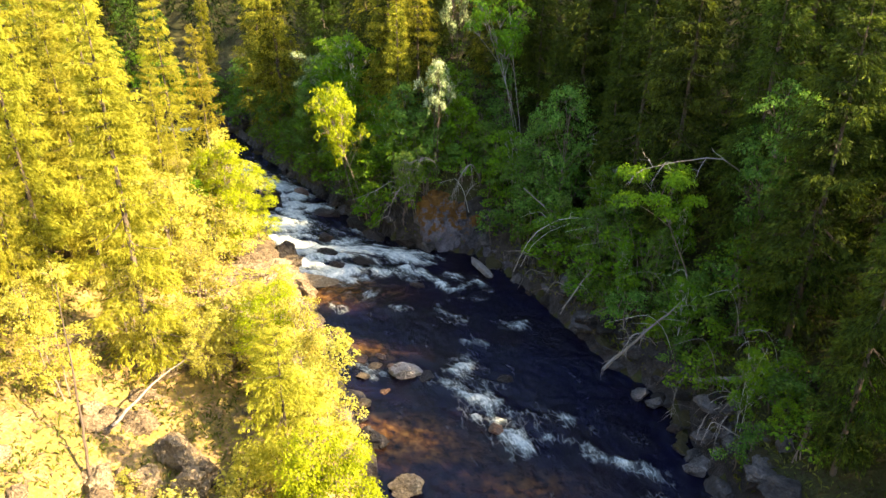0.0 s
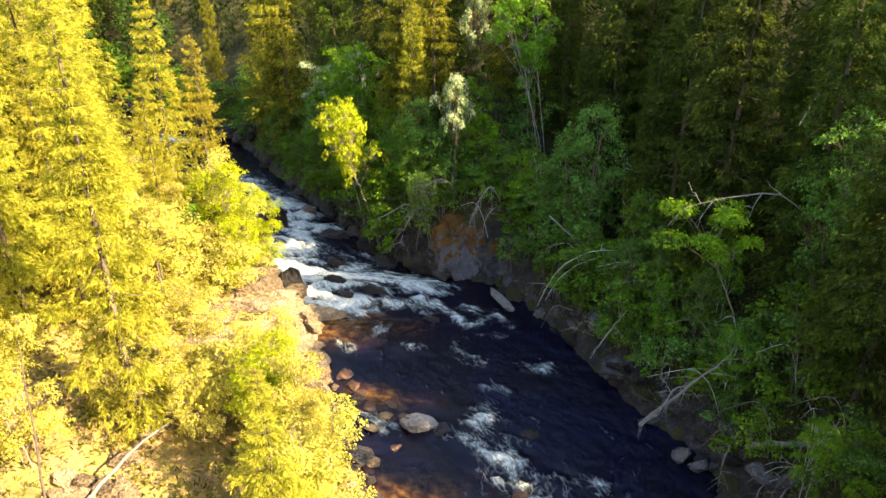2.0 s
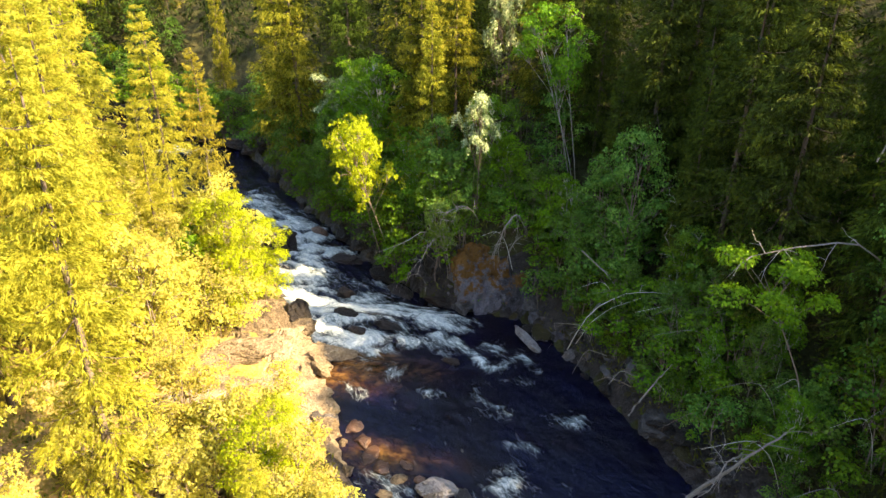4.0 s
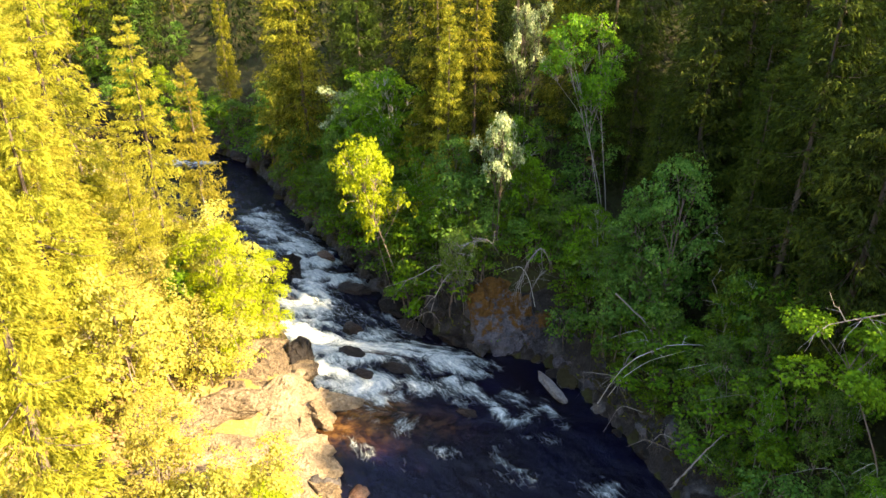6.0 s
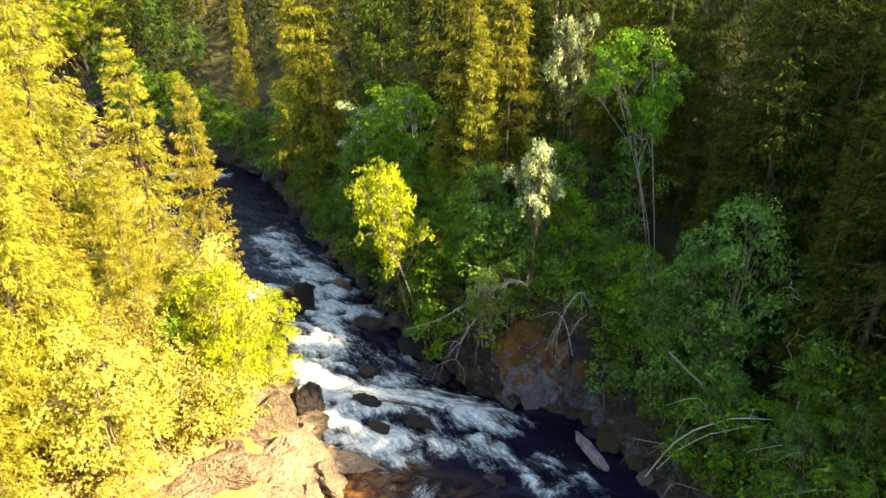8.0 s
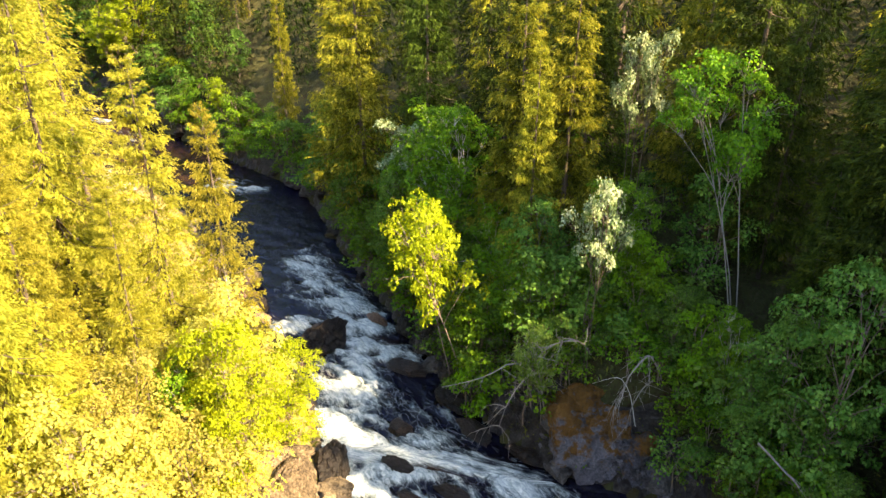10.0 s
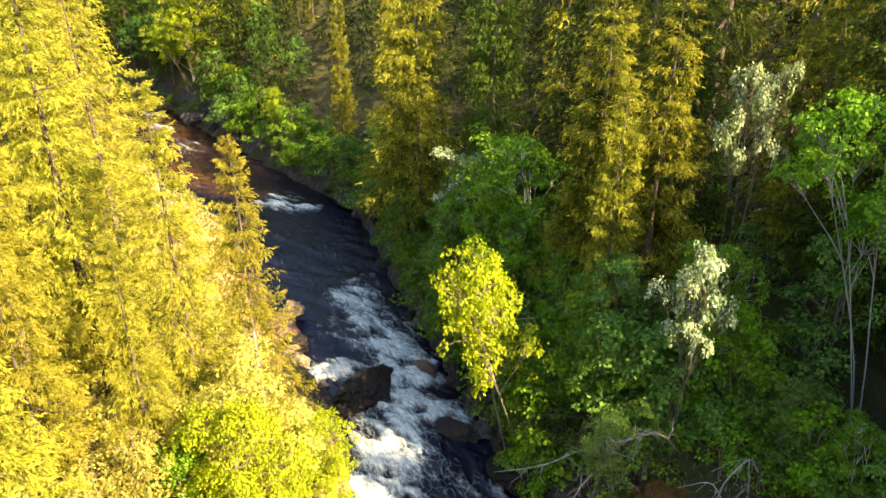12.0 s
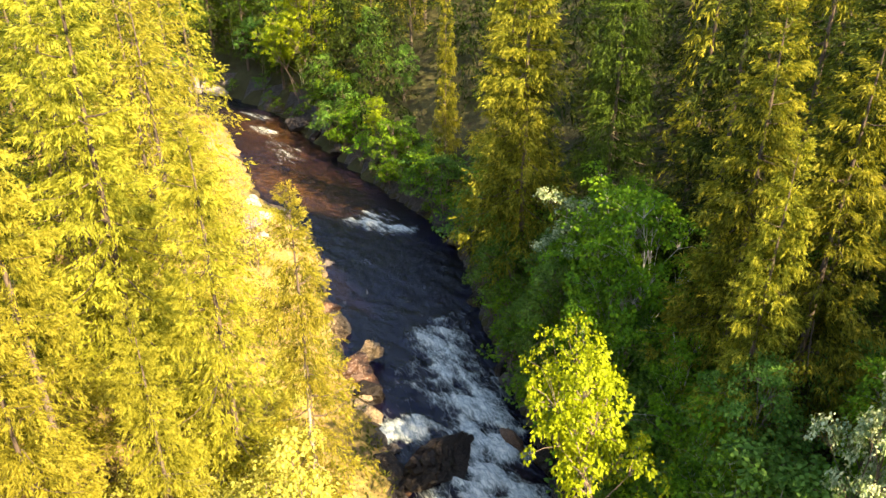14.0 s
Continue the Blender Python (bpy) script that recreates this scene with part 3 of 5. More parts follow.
SHALLOW = [(-1.9, 22.6, 1.7, 1.0, 0.95), (-3.9, 28.6, 1.1, 0.6, 0.9), (-0.6, 21.6, 1.6, 0.5, 0.6), (-6.3, 34.6, 1.6, 0.8, 0.95), (-36.0, 69.5, 4.0, 3.0, 0.6), (-45.0, 80.5, 5.0, 2.5, 0.6), (3.0, 19.8, 1.8, 0.6, 0.4), (-7.2, 33.9, 1.8, 0.8, 0.9), (-5.2, 35.4, 1.0, 0.7, 0.8), (-3.2, 34.4, 1.2, 0.7, 0.35), (-4.0, 28.3, 0.9, 0.8, 0.45),
           (-33.0, 69.0, 4.0, 3.0, 0.42), (-41.0, 76.0, 5.0, 3.0, 0.28), (-50, 82.5, 5, 2, 0.28), (-9.0, 46.4, 0.8, 0.7, 0.5), (-5.9, 39.4, 0.8, 0.4, 0.4), (-9.4, 33, 1.0, 1.2, 0.7)]


def spots(x, y, rows):
    """The densest of overlapping patches; a patch lies aslant, along the current."""
    total = np.zeros(np.shape(x))
    for cx, cy, a, b, s in rows:
        u, v = (x - cx) + 0.5 * (y - cy), (y - cy)
        total = np.maximum(total, s * np.exp(-((u / a) ** 2 + (v / b) ** 2) * 0.6))
    return total


def chains(x, y, rows):
    """White water along chains of places, with frayed edges."""
    total = np.zeros(np.shape(x))
    for half, s, *pts in rows:
        d = far_from(x, y, np.array(pts)[:, ::-1])
        total = np.maximum(total, s * np.exp(-(d / half) ** 2 * 0.55))
    return total


wy = line_of([(-80, 2.0), (10, 0.25), (16, 0.11), (58, 0.25), (74, 0.6), (100, 2.0), (104, 1)])
wv = np.linspace(0, 1, 101)
WY = np.repeat(wy[:, None], len(wv), 1)
lo, hi = left_edge(wy) - 1.2, right_edge(wy) + 1.2
WX = lo[:, None] + (hi - lo)[:, None] * wv
fray = 0.35 * cloud(WX / 1.1, WY / 1.1, 44, 3), 0.35 * cloud(WX / 1.1, WY / 1.1, 45, 3)
foam, shallow = chains(WX + fray[0], WY + fray[1], UPPER_RAPID + FALLS + LOWER_RAPID + FAR_RAPID), spots(WX, WY, SHALLOW)
lively = np.clip(foam, 0, 1)
mid = (left_edge(wy) + right_edge(wy)) / 2
run = np.concatenate([[0], np.cumsum(np.hypot(np.diff(mid), np.diff(wy)))])
slope = np.hypot(1, np.gradient(mid, wy))
ALONG, ACROSS = np.repeat(run[:, None], len(wv), 1), (WX - mid[:, None]) / slope[:, None]
bend = 0.8 * cloud(ALONG / 3.0, ACROSS / 3.0, 40, 2)
surge = cloud(ALONG / 1.3 + bend, ACROSS / 1.5 - bend, 41, 4, 0.55)
chop = cloud(ALONG / 0.9 + bend, ACROSS / 0.55, 42, 3)
WZ = 0.035 * surge + 0.02 * chop + lively * (0.15 * surge + 0.09 * chop + 0.06)
crest = np.clip(foam * (1.0 + 0.75 * surge + 0.35 * chop) + 0.08 + 0.29 * np.clip(chop, 0, 1) * np.clip((WY - 16) / 6, 0, 1), 0, 1.3)
water_me = mesh_from("river", np.stack([WX, WY, WZ], -1).reshape(-1, 3), sheet(len(wv), len(wy)), [WATER], True)
for nm, arr in (("foam", crest), ("shallow", shallow)):
    water_me.attributes.new(nm, "FLOAT", "POINT").data.foreach_set("value", arr.ravel().astype(np.float32))
flow = np.stack([ALONG, ACROSS], -1).reshape(-1, 2)
loops = np.empty(len(water_me.loops), np.int32)
water_me.loops.foreach_get("vertex_index", loops)
water_me.uv_layers.new(name="flow").data.foreach_set("uv", flow[loops].ravel().astype(np.float32))
tagged(new("river", water_me), "dark brown river with white foaming rapids between rocky banks", "river", "", "structure")


# ---- rocks ----
def rock_mesh(name, seed, mat, cuts=4):
    """A broken boulder: a ball cut flat on several sides, split into blocks by cracks, with a worn, pitted skin."""
    bm = bmesh.new()
    bmesh.ops.create_icosphere(bm, subdivisions=cuts, radius=1.0)
    rng = np.random.default_rng(seed)
    planes = [(Vector(unit(rng.normal(size=3))), rng.uniform(0.50, 0.82)) for _ in range(12)]
    shift = Vector((seed * 7.1, seed * 3.3, 0))
    for v in bm.verts:
        p = v.co.copy()
        for n, d in planes:
            k = p.dot(n) - d
            if k > 0:
                p -= n * k * 0.96
        q = Vector((p.x, p.y, p.z * 1.6)) * 1.7 + shift
        q += Vector((noise.noise(q * 1.5), noise.noise(q * 1.5 + Vector((9, 0, 0))), 0)) * 0.25
        dist, cells = noise.voronoi(q)
        block = noise.noise(cells[0] * 5.3)
        crack = max(0.0, 1 - (dist[1] - dist[0]) / 0.09)
        p *= 1 + 0.22 * block - 0.13 * crack + 0.08 * noise.noise(q * 0.9) + 0.04 * noise.noise(q * 3.1) + 0.03 * noise.noise(q * 7)
        v.co = p
    me = bpy.data.meshes.new(name)
    bm.to_mesh(me)
    bm.free()
    me.materials.append(mat)
    me.polygons.foreach_set("use_smooth", [True] * len(me.polygons))
    me.set_sharp_from_angle(angle=radians(26))
    return me


def cliff_mesh(name, seed, mat):
    """A squarish block of cliff with upright cracks, ledges and a broken top."""
    bm = bmesh.new()
    bmesh.ops.create_cube(bm, size=2.0)
    bmesh.ops.subdivide_edges(bm, edges=bm.edges[:], cuts=24, use_grid_fill=True)
    shift = Vector((seed * 5.7, seed * 2.3, 0))
    for v in bm.verts:
        p = v.co * 0.52 + v.co.normalized() * 0.58
        q = Vector((p.x * 2.0, p.y * 2.0, p.z * 1.9)) + shift
        q += Vector((noise.noise(q * 1.3), noise.noise(q * 1.3 + Vector((9, 0, 0))), noise.noise(q + Vector((0, 4, 0))))) * 0.35
        dist, cells = noise.voronoi(q)
        crack = max(0.0, 1 - (dist[1] - dist[0]) / 0.14)
        p *= 1 + 0.20 * noise.noise(cells[0] * 4.1) - 0.10 * crack + 0.22 * noise.noise(q * 0.5) + 0.10 * noise.noise(q * 1.3) + 0.06 * noise.noise(q * 3.3) + 0.03 * noise.noise(q * 8)
        v.co = p
    me = bpy.data.meshes.new(name)
    bm.to_mesh(me)
    bm.free()
    me.materials.append(mat)
    me.polygons.foreach_set("use_smooth", [True] * len(me.polygons))
    me.set_sharp_from_angle(angle=radians(30))
    return me


CLIFFS = [cliff_mesh("cliff", s, CLIFFROCK) for s in range(2)] + [cliff_mesh("cliff_dark", s, BANK) for s in range(2, 4)]
KINDS = (("rock_grey", ROCK), ("rock_mossy", MOSSY), ("rock_pink", PINKROCK), ("rock_wet", WETROCK), ("rock_rust", RUST), ("rock_pale", PALEROCK))
BIG = {k: [rock_mesh(k, 10 * i + s, m, 5) for s in range(5)] for i, (k, m) in enumerate(KINDS)}
MIDDLE = {k: [rock_mesh(k, 10 * i + s + 30, m, 4) for s in range(5)] for i, (k, m) in enumerate(KINDS)}
SMALL = {k: [rock_mesh(k, 10 * i + s + 60, m, 3) for s in range(5)] for i, (k, m) in enumerate(KINDS)}


def rock(kind, x, y, z, sx, sy, sz, turn=0.0, tx=0.0, ty=0.0, shape=0, label="", name="boulder", group=""):
    ob = new(name, (BIG if max(sx, sy, sz) > 1.15 else MIDDLE if max(sx, sy, sz) > 0.6 else SMALL)[kind][shape % 5])
    ob.matrix_basis = pose(x, y, z, tx, ty, turn) @ Matrix.Diagonal((sx, sy, sz, 1))
    words = {"rock_grey": "grey weathered boulder at the river's edge", "rock_mossy": "grey boulder with brown moss on the bank",
             "rock_pink": "pale pinkish sunlit boulder on the river bank", "rock_wet": "dark wet boulder in the river", "rock_rust": "rust brown wet stone in shallow water", "rock_pale": "pale grey boulder on the stony river bank"}
    return tagged(ob, label or words[kind], "rock", group)


rock("rock_pale", -1.75, 26.75, 0.18, 0.95, 0.60, 0.60, 25, 0, 8, 1, "pale rounded boulder standing in dark river water")
rock("rock_grey", -0.75, 26.5, 0.0, 0.45, 0.35, 0.35, 60, 0, 0, 2)
rock("rock_pink", -1.35, 19.6, 0.15, 0.75, 0.55, 0.5, 10, 0, 0, 3)
rock("rock_rust", 2.2, 22.9, 0.0, 0.50, 0.40, 0.30, 0, 0, 0, 0)
rock("rock_wet", 2.9, 26.4, -0.05, 0.45, 0.35, 0.28, 0, 0, 0, 1)
rock("rock_wet", -12.7, 46.7, 0.25, 1.3, 1.85, 1.25, -14, 6, 8, 1, "large dark wet boulder splitting the rapid")
rock("rock_wet", -14.0, 45.2, 0.1, 1.0, 1.2, 0.7, 80, 0, 0, 4)
rock("rock_rust", -10.3, 48.9, 0.2, 0.85, 0.30, 0.5, -28, 0, 10, 3, "rust brown wedge of stone in white water")
rock("rock_wet", -5.6, 43.4, 0.0, 1.2, 0.8, 0.6, -30, 0, 0, 0)
rock("rock_wet", -4.6, 41.6, 0.0, 1.1, 0.6, 0.45, -40, 0, 0, 1)
rock("rock_wet", -7.4, 41.2, 0.10, 0.6, 0.55, 0.42, 0, 0, 0, 3)
rock("rock_wet", -7.2, 39.1, 0.10, 0.75, 0.38, 0.34, -20, 0, 0, 2)
rock("rock_wet", -6.3, 37.6, 0.02, 0.9, 0.45, 0.30, -30, 0, 0, 0)
rock("rock_wet", -4.9, 38.1, 0.0, 0.9, 0.40, 0.28, -20, 0, 0, 1)
rock("rock_wet", -8.0, 45.3, -0.12, 1.2, 0.7, 0.45, -30, 0, 0, 4)
rock("rock_wet", -9.4, 38.3, 0.25, 0.75, 1.4, 0.8, 22, 0, 0, 4)
rock("rock_wet", -1.5, 35.2, -0.04, 0.8, 0.4, 0.22, -20, 0, 0, 0)
rock("rock_wet", -7.6, 47.6, 0.2, 1.2, 0.8, 0.7, -40, 0, 0, 2)
rock("rock_wet", -8.9, 48.6, 0.2, 0.9, 0.7, 0.7, -60, 0, 0, 1)
rock("rock_pale", 2.3, 36.5, 0.32, 0.30, 1.10, 0.36, 28, 16, -20, 1, "slanting pale slab of rock jutting from the rapid")
rock("rock_pink", -7.3, 35.2, 0.15, 1.35, 0.65, 0.45, 15, 0, 0, 2, "low pale slab of rock reaching into the river")
rock("rock_pink", -9.7, 35.6, 0.6, 1.6, 1.2, 0.75, -10, 0, 5, 0)
rock("rock_pink", -10.6, 34.2, 1.0, 1.3, 1.0, 0.8, 35, 0, 0, 3)
rock("rock_pink", -9.4, 30.2, 0.9, 1.2, 1.0, 0.8, 60, 0, 0, 1)
rock("rock_pink", -8.3, 34.2, 0.25, 1.0, 0.7, 0.5, -20, 0, 0, 4)
rock("rock_pink", -9.0, 36.9, 0.5, 0.9, 0.7, 0.5, 30, 0, 0, 3)
rock("rock_pink", -8.6, 31.5, 0.35, 2.0, 1.45, 1.15, 20, 0, 0, 4, "large pale sunlit boulder beside the river")
rock("rock_pink", -7.2, 32.6, 0.2, 0.35, 0.3, 0.3, 0, 0, 0, 1)
rock("rock_grey", -7.0, 31.7, 0.15, 0.55, 0.5, 0.4, 40, 0, 0, 2)
rock("rock_pink", -11.0, 33.0, 1.3, 1.3, 1.2, 1.0, 70, 0, 0, 1)
rock("rock_pink", -10.6, 30.0, 1.6, 1.2, 1.0, 0.9, 0, 0, 0, 2)
rock("rock_rust", -18.5, 49.9, 0.35, 1.6, 1.1, 0.9, 20, 0, 0, 0)
rock("rock_wet", -17.2, 49.2, 0.2, 1.1, 0.8, 0.7, 40, 0, 0, 3)
rock("rock_pink", -18.5, 51.6, 0.5, 0.7, 0.55, 0.5, 70, 0, 0, 1)
rock("rock_pink", -16.6, 47.7, 0.35, 0.9, 0.7, 0.6, 10, 0, 0, 2)
rock("rock_grey", -43.0, 81.9, 0.6, 1.6, 1.2, 1.1, 30, 0, 0, 2, "big square grey boulder at the far bank")
rock("rock_grey", -21.6, 66.7, 0.4, 1.4, 0.8, 0.75, -30, 0, 0, 1)
rock("rock_grey", -19.7, 65.0, 0.4, 1.5, 0.9, 0.8, -40, 0, 0, 4)
for k, (xx, yy, sz) in enumerate(((-33.5, 62.2, 0.8), (-31.1, 60.3, 0.65), (-30.6, 58.6, 0.7), (-29.2, 57.6, 0.5), (-32.4, 64.0, 0.5))):
    rock("rock_pale", xx, yy, max(ground_at(xx, yy), 0) + 0.15, sz * 1.3, sz, sz * 0.8, 50 * k, shape=k)
for k in range(9):
    rock("rock_pale", -62 + random.uniform(-4, 4), 89.6 + random.uniform(-1.2, 1.2), 0.35, *[random.uniform(0.5, 1.1) for _ in range(3)], random.uniform(0, 180), shape=k)
for k in range(10):
    yy = random.uniform(60, 88)
    rock(("rock_grey", "rock_mossy", "rock_wet")[k % 3], float(right_edge(yy)) + random.uniform(-0.3, 1.6), yy, 0.35, random.uniform(0.4, 1.3), random.uniform(0.4, 0.9), random.uniform(0.3, 0.8), random.uniform(0, 180), shape=k, group="bank stones")
for k, (xx, yy, sz) in enumerate(((9.6, 20.6, 0.55), (10.2, 19.6, 0.75), (10.9, 20.5, 0.6), (9.4, 21.8, 0.5), (11.2, 19.0, 0.7), (10.4, 21.6, 0.7), (11.3, 22.2, 0.5), (10.0, 23.2, 0.6), (9.9, 18.6, 0.6), (11.8, 20.6, 0.45), (10.6, 22.7, 0.6), (9.7, 22.4, 0.4), (11.0, 21.4, 0.5), (10.0, 20.9, 0.45), (11.6, 18.2, 0.6), (10.7, 17.6, 0.7), (9.2, 24.6, 0.45), (8.7, 25.2, 0.5), (12.2, 19.6, 0.5))):
    rock(("rock_grey", "rock_grey", "rock_grey", "rock_mossy")[k % 4], xx, yy, max(ground_at(xx, yy), 0) + 0.1, sz * 1.05, sz * 0.8, sz * 0.62, 35 * k, 10 - 4 * (k % 5), 6 * (k % 4) - 9, k, group="bank stones")
for k, (xx, yy, sz) in enumerate(((-8.9, 18.6, 1.1), (-8.3, 17.4, 0.7), (-9.6, 17.2, 0.8), (-7.9, 15.9, 0.9), (-10.6, 16.3, 0.6))):
    rock("rock_pink", xx, yy, ground_at(xx, yy) + 0.25 * sz, sz, sz * 0.75, sz * 0.9, 40 * k, 0, 10, k, "pale cracked outcrop on the sunlit slope", group="slope stones")
for k, (xx, yy, sz) in enumerate(((-10.4, 32.6, 1.5), (-9.3, 33.6, 1.3), (-10.2, 36.4, 1.3), (-11.2, 35.0, 1.4), (-11.6, 31.6, 1.4), (-10.2, 29.2, 1.3), (-8.6, 29.6, 1.2), (-11.4, 28.6, 1.2), (-7.6, 28.9, 0.8), (-9.8, 30.6, 1.0), (-10.9, 37.4, 1.0))):
    rock("rock_pink", xx, yy, ground_at(xx, yy) - 0.05, sz * 1.2, sz * 0.85, sz * 0.5, 57 * k, 6, -8, k, "pale broken slab of the sunlit rock ledge", "boulder", "ledge slabs")
for k, (xx, yy, sz) in enumerate(((-3.9, 27.9, 0.35), (-3.2, 27.3, 0.28), (-4.4, 28.6, 0.4), (-2.9, 28.1, 0.25), (-3.6, 26.6, 0.3), (-2.4, 27.4, 0.22), (-4.8, 29.4, 0.4), (-3.4, 24.6, 0.3), (-2.6, 25.4, 0.22), (-5.3, 30.3, 0.35))):
    rock(("rock_rust", "rock_pink", "rock_rust")[k % 3], xx, yy, 0.03, sz * 1.5, sz, sz * 0.55, 47 * k, 8, -6, k, group="shoal stones")
# the cliff by the rapid
CLIFF = "mossy grey cliff rock above the rapid"
for cx, cy, cz, ax, ay, az, tn, sh in ((0.0, 40.8, 1.1, 1.5, 1.3, 2.0, 8, 0), (1.6, 40.6, 0.6, 0.95, 1.1, 1.6, -12, 1), (2.7, 39.8, 0.3, 0.8, 0.9, 1.0, -30, 1), (-2.2, 42.4, 0.6, 1.05, 1.0, 1.5, 35, 3),
                                       (3.5, 38.6, 0.1, 0.8, 0.7, 0.7, -35, 0), (-3.9, 43.9, 0.3, 1.0, 0.9, 1.2, 40, 2), (-5.5, 45.5, 0.2, 1.0, 0.9, 1.0, 45, 3), (-7.0, 47.3, 0.2, 0.9, 0.8, 0.8, 40, 2), (4.6, 36.8, 0.1, 0.8, 0.6, 0.6, -40, 1)):
    ob = new("cliff_rock", CLIFFS[sh])
    ob.matrix_basis = pose(cx, cy, cz, 0, 0, tn) @ Matrix.Diagonal((ax, ay, az, 1))
    tagged(ob, CLIFF if sh < 2 else "dark wet cliff rock at the foot of the bank", "rock", "cliff rocks")
# stones along both edges
rr = random.Random(8)
for k in range(120):
    yy = rr.uniform(14, 70) if k % 3 else rr.uniform(17, 42)
    s = rr.choice((0.18, 0.25, 0.35, 0.5, 0.65)) * rr.uniform(0.8, 1.3)
    if rr.random() < 0.62:
        xx = float(right_edge(yy)) + rr.uniform(-0.35, 1.0)
        kind = rr.choice(("rock_grey", "rock_grey", "rock_wet", "rock_mossy"))
    else:
        xx = float(left_edge(yy)) + rr.uniform(-1.0, 0.3)
        kind = rr.choice(("rock_pink", "rock_pink", "rock_grey", "rock_rust"))
    rock(kind, xx, yy, max(ground_at(xx, yy), 0.0) + 0.12 * s, s * rr.uniform(0.8, 1.5), s * rr.uniform(0.7, 1.1), s * rr.uniform(0.5, 0.9), rr.uniform(0, 180), rr.uniform(-12, 12), rr.uniform(-12, 12), rr.randrange(5), group="bank stones")
for k in range(64):
    yy = rr.uniform(12, 39) if k % 4 else rr.uniform(56, 74)
    s = rr.choice((0.2, 0.28, 0.36, 0.5)) * rr.uniform(0.8, 1.3)
    xx = float(right_edge(yy)) + rr.uniform(-0.15, 1.9 if yy < 24 else 1.3)
    if 7.0 < xx < 8.2 and 25.6 < yy < 27.0:
        continue
    rock(rr.choice(("rock_grey", "rock_mossy", "rock_mossy", "rock_wet")), xx, yy, max(ground_at(xx, yy), 0.0) + 0.1 * s, s * rr.uniform(0.9, 1.6), s * rr.uniform(0.7, 1.1), s * rr.uniform(0.5, 0.9), rr.uniform(0, 180), rr.uniform(-20, 20), rr.uniform(-20, 20), rr.randrange(5), group="bank stones")
for k in range(26):
    xx, yy = rr.uniform(-14.5, -6.5), rr.uniform(13, 25)
    s = rr.uniform(0.2, 0.75)
    rock("rock_pink", xx, yy, ground_at(xx, yy) + 0.1 * s, s * 1.3, s, s * 0.8, rr.uniform(0, 180), shape=rr.randrange(5), label="pale boulder lying on the sunlit slope", group="slope stones")

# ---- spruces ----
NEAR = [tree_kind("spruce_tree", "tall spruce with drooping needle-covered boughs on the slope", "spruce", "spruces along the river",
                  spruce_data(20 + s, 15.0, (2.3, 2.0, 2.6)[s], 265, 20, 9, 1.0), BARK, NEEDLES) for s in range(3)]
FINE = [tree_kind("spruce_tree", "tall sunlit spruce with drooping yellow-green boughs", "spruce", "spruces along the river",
                  spruce_data(26 + s, 15.0, (2.4, 2.1)[s], 260, 24, 13, 0.69), BARK, SUNLIT_NEEDLES) for s in range(2)]
GOLD = tree_kind("spruce_tree", "tall spruce with drooping golden-green boughs on the far bank", "spruce", "spruces along the river", spruce_data(29, 15.0, 2.3, 250, 21, 12, 0.86), BARK, SUNLIT_GOLD)
SLIM = tree_kind("spruce_tree", "slender young spruce standing at the river bank", "spruce", "spruces along the river", spruce_data(31, 11.5, 2.1, 200, 20, 13, 0.64, 0.16, 0.3), BARK, SUNLIT_NEEDLES)
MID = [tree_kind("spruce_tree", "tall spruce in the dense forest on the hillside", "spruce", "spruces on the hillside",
                 spruce_data(40 + s, 15.0, (2.3, 1.9, 2.5)[s], 170, 9, 7, 1.30), BARK, (NEEDLES, SUNLIT_GOLD, SUNLIT_NEEDLES)[s]) for s in range(3)]
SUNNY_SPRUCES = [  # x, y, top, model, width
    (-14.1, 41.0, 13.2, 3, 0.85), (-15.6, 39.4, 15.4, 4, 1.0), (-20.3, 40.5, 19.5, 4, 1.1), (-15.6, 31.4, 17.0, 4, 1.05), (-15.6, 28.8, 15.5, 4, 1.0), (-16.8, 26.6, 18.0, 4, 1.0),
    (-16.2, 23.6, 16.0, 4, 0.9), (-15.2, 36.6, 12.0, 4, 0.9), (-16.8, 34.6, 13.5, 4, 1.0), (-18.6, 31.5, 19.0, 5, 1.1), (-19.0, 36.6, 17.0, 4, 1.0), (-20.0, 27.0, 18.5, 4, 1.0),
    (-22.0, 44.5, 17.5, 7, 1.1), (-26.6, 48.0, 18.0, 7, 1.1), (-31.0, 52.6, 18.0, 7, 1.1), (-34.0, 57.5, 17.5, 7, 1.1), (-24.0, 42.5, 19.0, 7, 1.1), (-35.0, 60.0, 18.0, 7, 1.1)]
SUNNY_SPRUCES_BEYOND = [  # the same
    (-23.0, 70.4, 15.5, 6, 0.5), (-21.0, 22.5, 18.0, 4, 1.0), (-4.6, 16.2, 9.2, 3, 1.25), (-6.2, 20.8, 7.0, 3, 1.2)]
